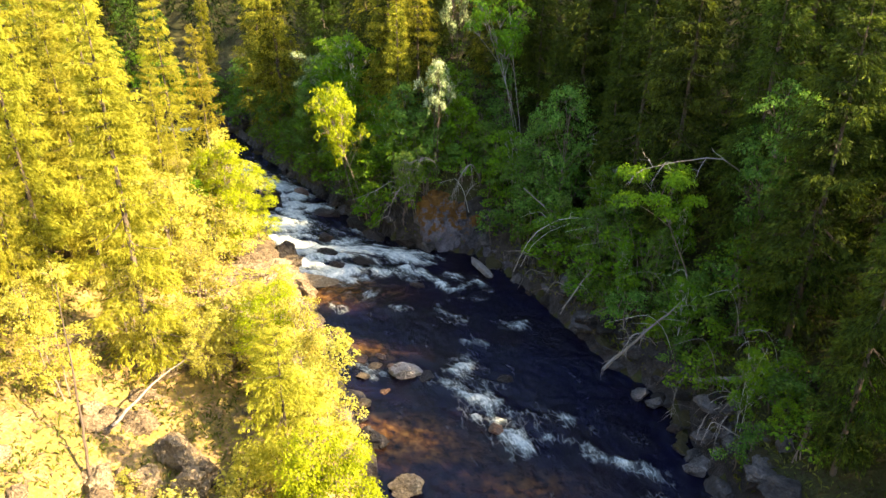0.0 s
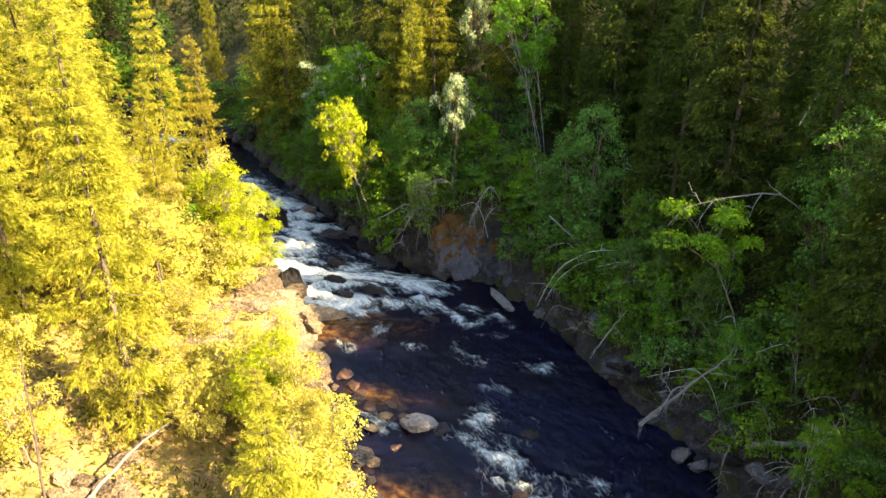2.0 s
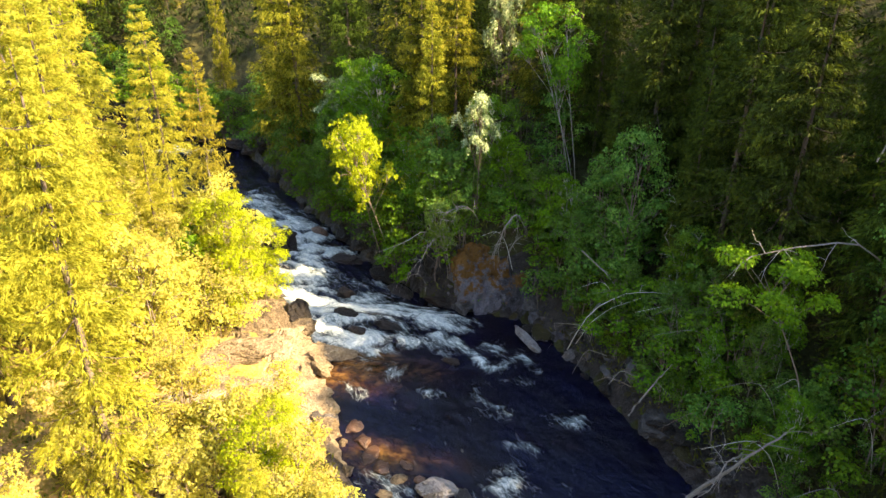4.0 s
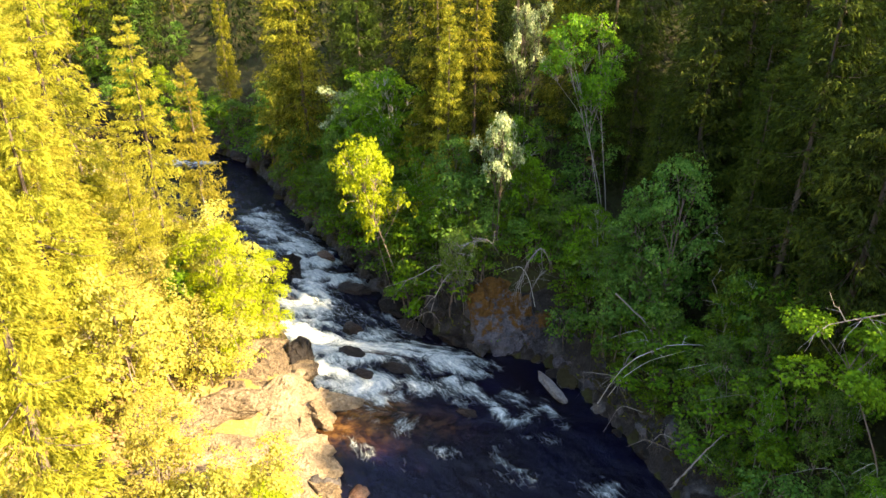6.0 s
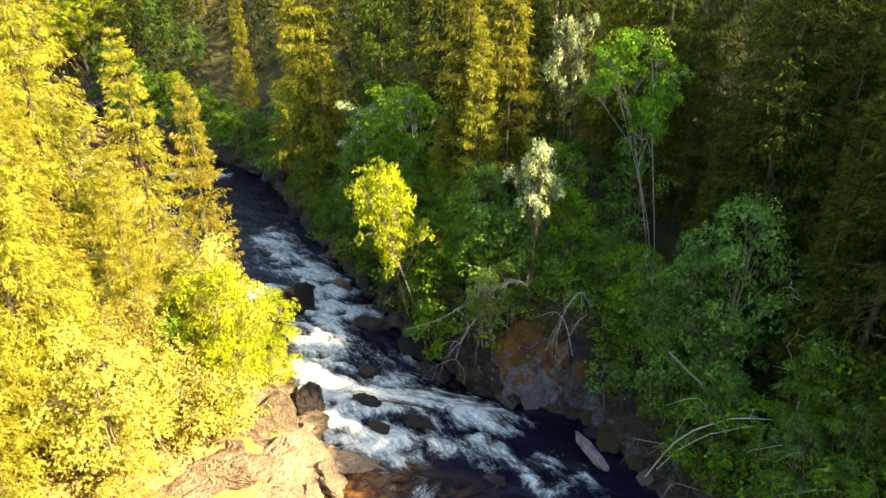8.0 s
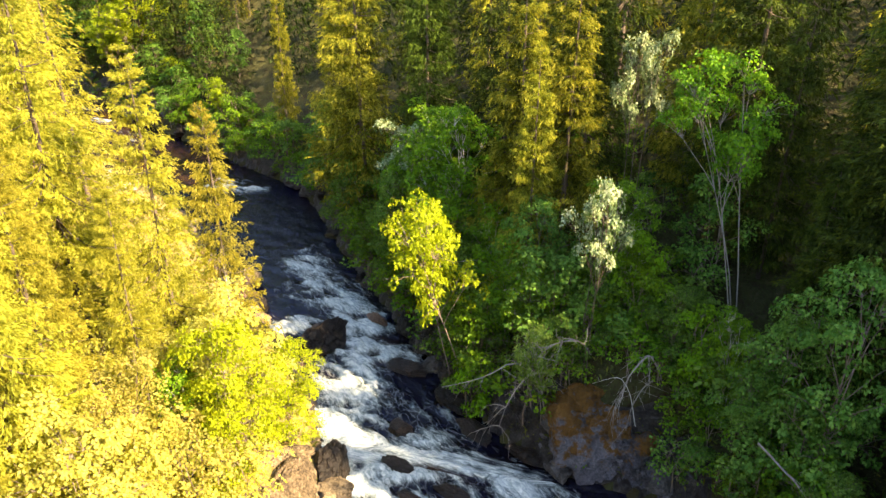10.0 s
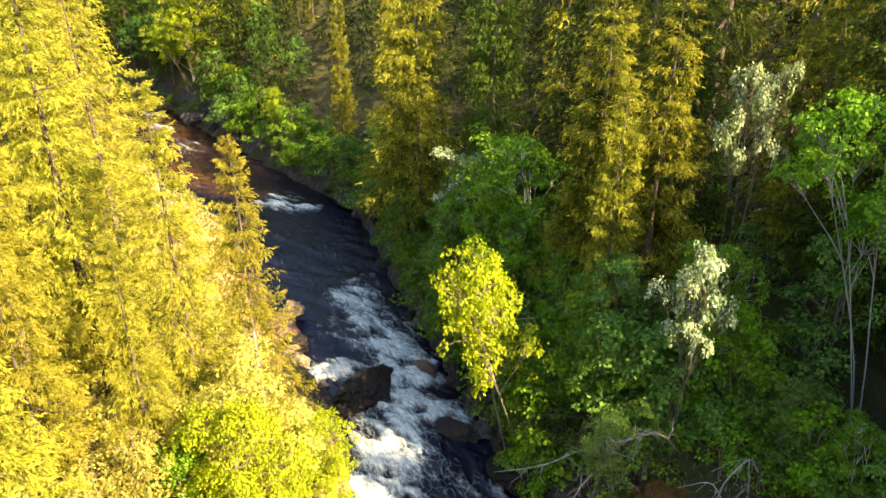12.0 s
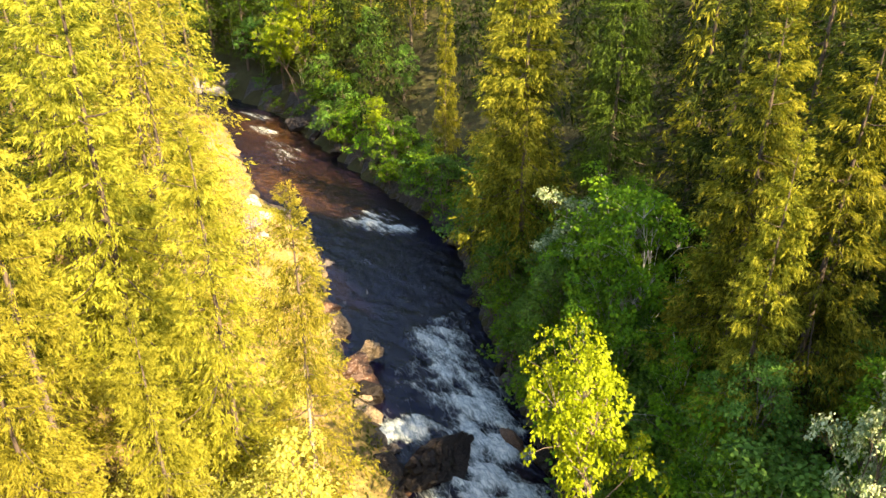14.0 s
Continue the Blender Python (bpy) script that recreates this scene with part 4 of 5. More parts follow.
SHADED_SPRUCES = [  # the same
    (11.2, 40.0, 18.5, 2, 1.1), (9.0, 36.2, 14.5, 1, 0.9), (9.2, 40.6, 21.5, 0, 1.2), (5.9, 44.6, 17.0, 2, 0.9),
    (6.4, 40.4, 13.4, 0, 0.8), (9.6, 38.4, 15.8, 1, 1.0), (12.8, 36.6, 17.4, 0, 1.0),
    (10.8, 31.6, 19.5, 0, 1.1), (7.8, 39.6, 20.5, 0, 1.15), (10.0, 34.6, 20.0, 2, 1.0), (13.4, 28.6, 19.5, 1, 1.1), (13.6, 23.8, 17.5, 0, 1.1), (14.6, 33.0, 25.0, 2, 1.0),
    (11.5, 38.0, 23.0, 1, 1.1), (-2.8, 44.8, 15.0, 6, 0.8), (-1.5, 46.0, 17.6, 6, 1.0), (-0.9, 50.4, 19.5, 2, 1.1)]
SHADED_SPRUCES_BEYOND = [  # the same
    (-13.4, 57.4, 19.5, 6, 1.1), (-9.2, 56.4, 18.5, 2, 0.9), (-16.0, 63.4, 19.0, 6, 1.0), (-4.6, 52.2, 19.5, 0, 1.0), (4.9, 46.8, 21.5, 0, 1.1), (16.0, 20.0, 19.0, 0, 1.1),
    (15.4, 15.0, 18.0, 2, 1.1), (13.2, 18.2, 15.0, 1, 0.9), (17.4, 26.0, 22.5, 1, 1.1), (-3.6, 47.8, 17.6, 6, 1.0), (3.4, 48.6, 20.0, 6, 1.0)]
KEY = SUNNY_SPRUCES + SUNNY_SPRUCES_BEYOND + SHADED_SPRUCES + SHADED_SPRUCES_BEYOND
models = [*NEAR, SLIM, *FINE, GOLD, MID[2]]
taken = []


def crest_limit(x, y, d):
    """The height that the tops on the shaded bank keep to, rising with the hillside."""
    return (12.0 if y < 18 else 14.5) + 0.78 * d + (1.6 if d > 9 else -0.6)


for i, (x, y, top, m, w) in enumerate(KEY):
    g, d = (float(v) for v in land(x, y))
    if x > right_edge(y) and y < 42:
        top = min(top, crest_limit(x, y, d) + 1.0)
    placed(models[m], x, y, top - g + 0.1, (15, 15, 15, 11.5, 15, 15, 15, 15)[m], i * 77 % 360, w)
    taken.append((x, y, 2.3))
KEEP_FREE = [(-8.2, 51.4, 3.6), (-22.5, 67.5, 3.0), (-10.5, 17.5, 5.5), (-6, 20, 5.5), (-8, 27, 5.0), (-11.5, 35.3, 3.0), (-10.5, 31, 3.2), (-6.2, 43, 2.2), (-0.7, 40.5, 2.5), (5.2, 42.4, 1.6), (4.2, 44, 1.6), (6.6, 37, 2.2), (7.8, 28, 2.6), (1.2, 45.4, 2.4),
             (11.7, 25.7, 2.0), (-12.6, 38.2, 2.4), (-8.2, 50.3, 1.8), (-18, 44.6, 2.2)]
far_list, n_mid, n_near = [], 0, 0
rs = random.Random(3)
spots_xy = []
for k in range(9000):
    y = rs.uniform(-45, 128)
    x = rs.uniform(-130, 75)
    ahead = (y + 6) * 0.70 + 12
    if y > 0 and not (-12 - ahead * 1.25 < x < 8 + ahead):
        continue
    # behind the start: out of view, added to shade the river and close the woods
    if y < 0 and abs(x - 6) > 30:
        continue
    spots_xy.append((x, y))
SX = np.array(spots_xy)
SH, SD = land(SX[:, 0], SX[:, 1])
for (x, y), g, d in zip(spots_xy, SH, SD):
    right = x > right_edge(y)
    if d < (3.4 if right and y < 74 else 1.6 if right else 4.4 if y < 44 or y > 76 else 6.5) or d > 34:
        continue
    if not right and y < 21 and d < (13 if y > 9 else 8 if y > -2 else 4):
        continue
    bend_wood = 84 < y < 106 and -78 < x < -32
    gap = 2.7 if bend_wood else 3.0 if y < 75 and not right else 2.7 if y < 75 else 3.6
    if any((x - a) ** 2 + (y - b) ** 2 < max(gap, c) ** 2 for a, b, c in taken) or any((x - a) ** 2 + (y - b) ** 2 < c * c for a, b, c in KEEP_FREE):
        continue
    taken.append((x, y, gap))
    top = rs.uniform(12.5, 18.0)
    if right and y < 43:
        top = min(max(crest_limit(x, y, d) - g + rs.uniform(-2.5, 0.8), 7.0), 19.0)
    near = math.hypot(x + 2, y - min(max(y, 0), 28))
    if 6 < y and near < 21 and n_near < 26:
        n_near += 1
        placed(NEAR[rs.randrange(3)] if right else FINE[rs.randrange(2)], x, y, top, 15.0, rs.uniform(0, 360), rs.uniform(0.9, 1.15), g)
    elif bend_wood or (-4 < y and math.hypot(x + 2, y - 14) < 60 and d < 17 and n_mid < 85):
        n_mid += 1
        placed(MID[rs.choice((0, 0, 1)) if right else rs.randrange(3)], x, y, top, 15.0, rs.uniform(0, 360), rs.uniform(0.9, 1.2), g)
    else:
        far_list.append((x, y, g, top, rs.uniform(0, 6.28), rs.uniform(0.9, 1.2)))

# the far woods: simpler spruces joined into one
_, _, (cv, cf), _ = spruce_data(60, 15.0, 2.3, 66, 4, 5, 2.6)
fv, ff, n = [], [], 0
for x, y, g, top, a, w in far_list:
    s, c, k = math.sin(a), math.cos(a), top / 15.0
    v = np.stack([(cv[:, 0] * c - cv[:, 1] * s) * w * k + x, (cv[:, 0] * s + cv[:, 1] * c) * w * k + y, cv[:, 2] * k + g], 1)
    fv.append(v)
    ff.append(cf + n)
    n += len(v)
tagged(new("far_forest", mesh_from("far_forest", np.concatenate(fv), np.concatenate(ff), [NEEDLES])), "dense spruce forest on the far hillside and unseen behind the start", "forest", "", "stuff")

# ---- broadleaved trees and shrubs ----
BROAD = {
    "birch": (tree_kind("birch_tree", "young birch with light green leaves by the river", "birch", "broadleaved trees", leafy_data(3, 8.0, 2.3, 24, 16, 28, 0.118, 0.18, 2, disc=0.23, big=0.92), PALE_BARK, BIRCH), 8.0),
    "tall": (tree_kind("birch_tree", "tall birch with slender pale stems and high green crown", "birch", "broadleaved trees", leafy_data(6, 10.0, 2.0, 20, 18, 28, 0.105, 0.60, 3, (-2.0, 0.9), girth=0.45, low=0.0, disc=0.23), DEADWOOD, BIRCH), 10.0),
    "alder": (tree_kind("alder_tree", "grey-green alder leaning over the shaded bank", "alder", "broadleaved trees", leafy_data(7, 6.0, 2.2, 22, 15, 28, 0.102, 0.14, 3, girth=0.8, disc=0.21, big=0.9), TWIG, ALDER), 6.0),
    "lime": (tree_kind("birch_tree", "young birch with sunlit yellow-green leaves on the bank", "birch", "broadleaved trees", leafy_data(23, 6.5, 1.8, 22, 18, 26, 0.090, 0.58, 2, (-2.0, -0.5), 0.6, 0.95, 0.95, 0.18, 0.0), TWIG, SUNLIT_BIRCH), 6.5),
    "silver": (tree_kind("whitebeam_tree", "silvery pale-leaved tree among dark spruces", "tree", "broadleaved trees", leafy_data(12, 6.0, 1.75, 20, 13, 20, 0.082, 0.66, 3, girth=0.5, big=0.62, disc=0.12, low=0.0), BARK, SILVER), 6.0),
    "golden": (tree_kind("alder_tree", "sunlit yellowish alder at the river bank", "alder", "broadleaved trees", leafy_data(13, 7.0, 2.0, 22, 17, 30, 0.105, 0.08, 3, girth=0.7, disc=0.24), TWIG, SUNLIT_LEAVES), 7.0),
    "limebig": (tree_kind("birch_tree", "sunlit lime-green birch beside the rapid", "birch", "broadleaved trees", leafy_data(19, 8.0, 2.5, 30, 20, 32, 0.10, 0.06, 3, girth=0.7), TWIG, SUNLIT_BIRCH), 8.0),
    "limefine": (tree_kind("birch_tree", "sunlit yellow-green birch with small dense leaves", "birch", "broadleaved trees", leafy_data(24, 7.0, 2.1, 30, 19, 32, 0.085, 0.05, 3, girth=0.7, disc=0.22), TWIG, SUNLIT_BIRCH), 7.0),
    "goldfine": (tree_kind("alder_tree", "sunlit yellow alder with dense small leaves", "alder", "broadleaved trees", leafy_data(21, 7.0, 2.0, 28, 18, 28, 0.09, 0.04, 3, disc=0.22), TWIG, SUNLIT_LEAVES), 7.0),
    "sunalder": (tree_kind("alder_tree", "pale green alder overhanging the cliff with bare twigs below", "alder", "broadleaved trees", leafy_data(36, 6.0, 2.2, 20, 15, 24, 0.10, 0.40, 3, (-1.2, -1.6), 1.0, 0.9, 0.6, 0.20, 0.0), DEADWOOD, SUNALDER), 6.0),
    "rowan": (tree_kind("rowan_tree", "leaning rowan with a layered bright green crown", "rowan", "broadleaved trees", leafy_data(33, 8.0, 2.6, 11, 18, 26, 0.12, 0.74, 1, (-3.4, -0.3), 0.6, 0.62, 0.28, 0.26, 0.0), TWIG, ROWAN), 8.0),
    "highalder": (tree_kind("alder_tree", "tall blue-green alder among the dark spruces", "alder", "broadleaved trees", leafy_data(34, 10.0, 1.8, 26, 17, 22, 0.12, 0.42, 2, girth=0.6, low=0.0), TWIG, ALDER), 10.0),
    "brightbush": (tree_kind("rowan_bush", "fresh bright green rowan bush on the shaded bank", "bush", "bushes on the banks", leafy_data(37, 3.4, 1.5, 10, 11, 22, 0.12, 0.10, 3, girth=0.7, disc=0.22), TWIG, ROWAN), 3.4),
    "bush": (tree_kind("alder_bush", "dense green alder bush hanging over the shaded bank", "bush", "bushes on the banks", leafy_data(15, 3.4, 1.9, 11, 11, 25, 0.11, 0.03, 4, girth=0.9, disc=0.22, big=0.95), TWIG, ALDER), 3.4),
    "leafbush": (tree_kind("birch_bush", "dense bright green birch bush on the bank", "bush", "bushes on the banks", leafy_data(16, 3.4, 1.8, 11, 11, 25, 0.118, 0.03, 4, girth=0.9, disc=0.22, big=0.95), TWIG, BIRCH), 3.4),
    "drybush": (tree_kind("willow_bush", "sunlit yellow-green willow bush on the slope", "bush", "bushes on the banks", leafy_data(17, 3.4, 1.9, 11, 12, 24, 0.10, 0.03, 4), TWIG, SUNLIT_LEAVES), 3.4),
}
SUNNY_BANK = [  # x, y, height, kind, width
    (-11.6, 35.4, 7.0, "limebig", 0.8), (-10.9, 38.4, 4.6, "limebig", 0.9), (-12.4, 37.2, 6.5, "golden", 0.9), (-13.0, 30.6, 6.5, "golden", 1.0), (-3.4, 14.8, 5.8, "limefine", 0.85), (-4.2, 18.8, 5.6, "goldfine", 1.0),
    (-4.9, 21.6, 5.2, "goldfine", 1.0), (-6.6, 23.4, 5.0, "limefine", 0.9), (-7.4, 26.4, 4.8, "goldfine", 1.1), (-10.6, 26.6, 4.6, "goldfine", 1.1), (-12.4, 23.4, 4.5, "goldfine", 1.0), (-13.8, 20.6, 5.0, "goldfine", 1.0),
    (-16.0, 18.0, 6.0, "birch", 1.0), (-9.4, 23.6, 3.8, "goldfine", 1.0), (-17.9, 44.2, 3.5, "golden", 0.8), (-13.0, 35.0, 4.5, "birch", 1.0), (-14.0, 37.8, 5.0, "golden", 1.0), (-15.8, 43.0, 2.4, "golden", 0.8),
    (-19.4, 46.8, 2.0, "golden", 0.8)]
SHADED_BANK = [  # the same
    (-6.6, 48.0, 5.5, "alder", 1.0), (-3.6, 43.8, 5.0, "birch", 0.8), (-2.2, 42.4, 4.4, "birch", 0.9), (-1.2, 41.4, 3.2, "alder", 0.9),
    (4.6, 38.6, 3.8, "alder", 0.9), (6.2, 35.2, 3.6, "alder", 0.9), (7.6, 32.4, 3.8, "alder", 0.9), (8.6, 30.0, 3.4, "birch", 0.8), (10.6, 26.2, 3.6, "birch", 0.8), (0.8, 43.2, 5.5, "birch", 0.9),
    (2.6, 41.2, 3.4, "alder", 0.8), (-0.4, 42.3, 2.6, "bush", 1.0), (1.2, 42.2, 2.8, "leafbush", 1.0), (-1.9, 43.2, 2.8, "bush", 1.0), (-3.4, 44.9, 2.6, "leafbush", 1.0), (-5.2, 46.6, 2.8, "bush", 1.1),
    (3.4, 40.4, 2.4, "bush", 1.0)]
FRESH_BUSHES = [  # the same
    (3.3, 40.6, 3.2, "brightbush", 0.9), (-4.8, 42.6, 3.0, "brightbush", 0.9), (12.3, 20.2, 1.5, "brightbush", 0.9), (14.3, 19.2, 2.2, "brightbush", 1.0), (1.2, 42.8, 3.4, "brightbush", 0.9),
    (5.9, 36.4, 2.2, "brightbush", 0.9), (-7.4, 48.4, 4.0, "brightbush", 0.9), (7.4, 33.2, 2.2, "brightbush", 0.9), (9.6, 27.0, 1.8, "brightbush", 0.8)]
FAR_BANK = [  # the same
    (-9.0, 51.4, 6.0, "birch", 0.9), (-11.2, 53.0, 3.6, "alder", 1.0), (-31.4, 80.4, 5.0, "alder", 0.7), (-35.4, 81.8, 7.0, "alder", 0.7),
    (-29.6, 73.8, 3.2, "lime", 1.0), (-9.6, 52.8, 7.5, "silver", 0.9), (-36, 84, 6.5, "alder", 0.8), (-46.5, 88.0, 7, "birch", 1.1), (-51.0, 91.0, 7.5, "alder", 1.2), (-57.0, 93.5, 8, "birch", 1.2),
    (-41.0, 82.6, 5, "alder", 1.1), (-54.0, 90.6, 6, "alder", 1.2), (-60.5, 95.0, 8, "birch", 1.2), (-65.0, 95.5, 8, "alder", 1.3), (-70, 97, 9, "birch", 1.3), (-41.2, 85.3, 9.5, "lime", 1.1),
    (-42.0, 84.1, 8, "lime", 1.1), (-44.9, 84.6, 7, "lime", 1.1), (-37.3, 81.0, 3.2, "lime", 1.1), (-30.5, 75.9, 3.2, "lime", 1.0), (-42.2, 82.9, 3.0, "birch", 0.9)]
TOPPED = [  # x, y, height of the top above the river, kind, width
    (-5.1, 43.2, 9.1, "lime", 0.66), (-8.8, 52.4, 10.4, "birch", 1.0), (-9.2, 50.6, 7.6, "alder", 0.8), (-7.0, 47.8, 7.6, "birch", 0.8), (-4.5, 43.6, 5.4, "leafbush", 0.9), (-5.0, 44.4, 5.2, "bush", 0.9), (-1.7, 41.0, 6.2, "sunalder", 0.62), (0.4, 41.6, 5.8, "sunalder", 0.6), (-4.2, 42.9, 4.0, "bush", 0.9), (-0.5, 40.9, 11.5, "silver", 0.50), (1.0, 45.6, 15.4, "silver", 0.46), (4.6, 42.2, 15.2, "tall", 0.85), (6.5, 37.2, 10.8, "alder", 0.75),
    (-7.8, 50.2, 10.6, "birch", 0.95), (-6.6, 48.6, 9.6, "birch", 0.9), (-5.6, 49.6, 11.6, "birch", 0.8), (-13.7, 33.2, 8.0, "goldfine", 0.9), (0.9, 42.8, 8.8, "birch", 0.75), (-2.6, 44.0, 9.4, "alder", 0.8),
    (-4.6, 46.2, 8.2, "birch", 0.75), (4.4, 39.4, 8.0, "birch", 0.7), (5.6, 38.6, 8.8, "alder", 0.75), (8.4, 34.4, 7.8, "birch", 0.8), (8.8, 32.0, 7.0, "alder", 0.8),
    (-9.6, 53.0, 8.4, "alder", 0.9), (11.0, 29.6, 7.6, "birch", 0.7), (11.4, 27.7, 9.9, "rowan", 0.95), (13.2, 27.0, 13.4, "highalder", 0.8), (11.2, 21.3, 5.6, "birch", 0.6), (9.8, 29.0, 6.4, "alder", 0.6), (9.6, 30.4, 5.8, "leafbush", 1.2), (-13.2, 56.0, 6.0, "alder", 0.9)]
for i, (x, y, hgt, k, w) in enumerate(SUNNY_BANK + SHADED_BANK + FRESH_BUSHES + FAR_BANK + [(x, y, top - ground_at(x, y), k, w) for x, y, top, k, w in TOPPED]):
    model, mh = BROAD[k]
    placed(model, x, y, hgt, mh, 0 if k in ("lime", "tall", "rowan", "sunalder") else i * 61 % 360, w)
SHRUBS = [tree_kind("shrub", lab, "shrub", "shrubs on the banks", leafy_data(70 + s, 1.8, 1.15, 7, 8, 18, 0.10, 0.05, 3, disc=0.19), TWIG, mat)
          for s, (mat, lab) in enumerate(((ALDER, "low grey-green shrub on the shaded bank"), (BIRCH, "low leafy green shrub on the bank"), (SUNLIT_LEAVES, "low yellowish shrub on the sunlit bank")))]
for k in range(120):
    if k % 10 < 7:
        y = 16 + 42 * rs.random() if k % 4 else rs.uniform(58, 86)
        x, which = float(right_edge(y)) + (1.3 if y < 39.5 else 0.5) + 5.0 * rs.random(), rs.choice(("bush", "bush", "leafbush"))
        if (y < 31 and k % 5 > 1) or (-1.5 < x < 2.4 and 39 < y < 40.8) or (24.2 < y < 27.6 and x < 10.6) or (y < 24.2 and x < 14.5) or (33.3 < y < 34.6 and x < 8):
            continue
    else:
        y = rs.uniform(12, 60)
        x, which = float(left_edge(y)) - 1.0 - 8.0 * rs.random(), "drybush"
        if (-13 < x < -7.5 and 14 < y < 21.5) or (28.0 < y < 38.5 and x > -11.2) or (y > 41 and x > left_edge(y) - 4):
            continue
    placed(BROAD[which][0], x, y, rs.uniform(2.0, 4.2), 3.4, rs.uniform(0, 360), rs.uniform(0.85, 1.25))
for k in range(120):
    if k % 5 < 3:
        y = rs.uniform(14, 62) if k % 4 else rs.uniform(60, 98)
        x, which = float(right_edge(y)) + (0.55 if y < 39.5 else 0.2) + 5.6 * rs.random() ** 1.4, rs.choice((0, 1, 1))
        tall = rs.uniform(0.8, 2.6)
        if 24.6 < y < 26.8 and x < 10.4:
            continue
    else:
        y = rs.uniform(13, 62)
        x, which = float(left_edge(y)) - 0.9 - 9.0 * rs.random() ** 1.2, 2
        tall = rs.uniform(0.9, 2.4)
        if -13 < x < -7.5 and 14 < y < 21.5:
            tall *= 0.5
        if (27.5 < y < 38.0 and x > -11.2) or (y > 41 and x > left_edge(y) - 4):
            continue
    placed(SHRUBS[which], x, y, tall, 1.8, rs.uniform(0, 360), rs.uniform(0.8, 1.3))
# bushes along both banks downstream of the start
for k in range(40):
    y = rs.uniform(-22, 11.5)
    if k % 2:
        x, which = float(left_edge(y)) - 1.2 - 9.0 * rs.random(), "drybush"
    else:
        x, which = float(right_edge(y)) + 0.8 + 7.0 * rs.random(), rs.choice(("bush", "leafbush"))
    placed(BROAD[which][0], x, y, rs.uniform(2.0, 3.6), 3.4, rs.uniform(0, 360), rs.uniform(0.9, 1.25))
# shrubs that crown the cliff
for x, y, tall in ((1.5, 41.3, 1.5), (2.2, 40.9, 1.3), (2.9, 40.3, 1.4), (3.4, 39.6, 1.5), (2.7, 41.6, 1.8), (1.9, 42.0, 1.8), (0.8, 41.9, 1.5), (-0.4, 42.1, 1.6), (0.2, 42.5, 1.8), (3.9, 40.6, 1.8), (-1.2, 42.0, 1.2), (0.2, 41.6, 0.9), (-2.2, 43.0, 1.6)):
    placed(SHRUBS[rs.choice((0, 1))], x, y, tall, 1.8, rs.uniform(0, 360), 1.25)
# undergrowth that fills the shaded slope behind the cliff
grown = []
for k in range(700):
    y = rs.uniform(36, 56)
    x = float(right_edge(y)) + rs.uniform(1.9 if y < 41 else 0.9, 13.0)
    near_cliff = -2.6 < x < 4.2 and y < 44.5
    gap = 1.2 if near_cliff else 3.1 if x > 1.0 else 2.5
    if (y < 40.9 and -2.4 < x < 3.2) or any((x - a) ** 2 + (y - b) ** 2 < gap * gap for a, b in grown):
        continue
    grown.append((x, y))
    if near_cliff:
        placed(SHRUBS[rs.choice((0, 1, 1))], x, y, rs.uniform(1.4, 2.8), 1.8, rs.uniform(0, 360), rs.uniform(0.9, 1.2))
    else:
        placed(BROAD[rs.choice(("bush", "bush", "leafbush"))][0], x, y, rs.uniform(2.2, 4.4), 3.4, rs.uniform(0, 360), rs.uniform(0.8, 1.1))
for k in range(70):
    y = rs.uniform(50, 96)
    placed(SHRUBS[rs.choice((0, 1, 1))], float(right_edge(y)) + 0.3 + 5.5 * rs.random() ** (1.0 if k % 2 else 2.5), y, rs.uniform(1.2, 2.6) if k % 2 else rs.uniform(0.8, 1.6), 1.8, rs.uniform(0, 360), rs.uniform(0.8, 1.2))
# low shrubs and ferns between the stones of the shaded edge
for k in range(48):
    y = rs.uniform(25, 39)
    placed(SHRUBS[rs.choice((0, 1))], float(right_edge(y)) + 0.7 + 1.8 * rs.random(), y, rs.uniform(0.5, 1.3), 1.8, rs.uniform(0, 360), rs.uniform(0.8, 1.3))
for model in (*NEAR, SLIM, *FINE, GOLD, *MID, *(m for m, _ in BROAD.values()), *SHRUBS):
    drop_model(model)

# ---- grass and litter ----
rg = np.random.default_rng(17)
n = 100000
y = np.where(rg.random(n) < 0.8, rg.uniform(10, 64, n), rg.uniform(-30, 10, n))
leftside = rg.random(n) < 0.55
x = np.where(leftside, left_edge(y) - 0.5 - 14 * rg.random(n) ** 1.3, right_edge(y) + 0.3 + 9 * rg.random(n) ** 1.3)
gz, gd = land(x, y)
tuft = waves(x, y, 2.0, 21) > rg.normal(-0.2, 0.5, n)
tuft &= ~((y > 27.5) & (y < 38) & (x > -11.8) & leftside & (rg.random(n) < 0.92))
x, y, gz = x[tuft], y[tuft], gz[tuft]
base = np.stack([x, y, gz - 0.04], 1)
way = unit(np.stack([rg.normal(0, 0.5, len(x)), rg.normal(0, 0.5, len(x)), np.ones(len(x))], 1))
side = unit(np.cross(way, rg.normal(size=way.shape)))
length = rg.uniform(0.15, 0.45, len(x))
gv, gq = leaf_quads(base, way, side, length, length * 0.22, length * 0.3)
tagged(new("grass", mesh_from("grass", gv, gq, [GRASS])), "tufts of yellow-green grass and herbs on the banks", "grass", "", "stuff")


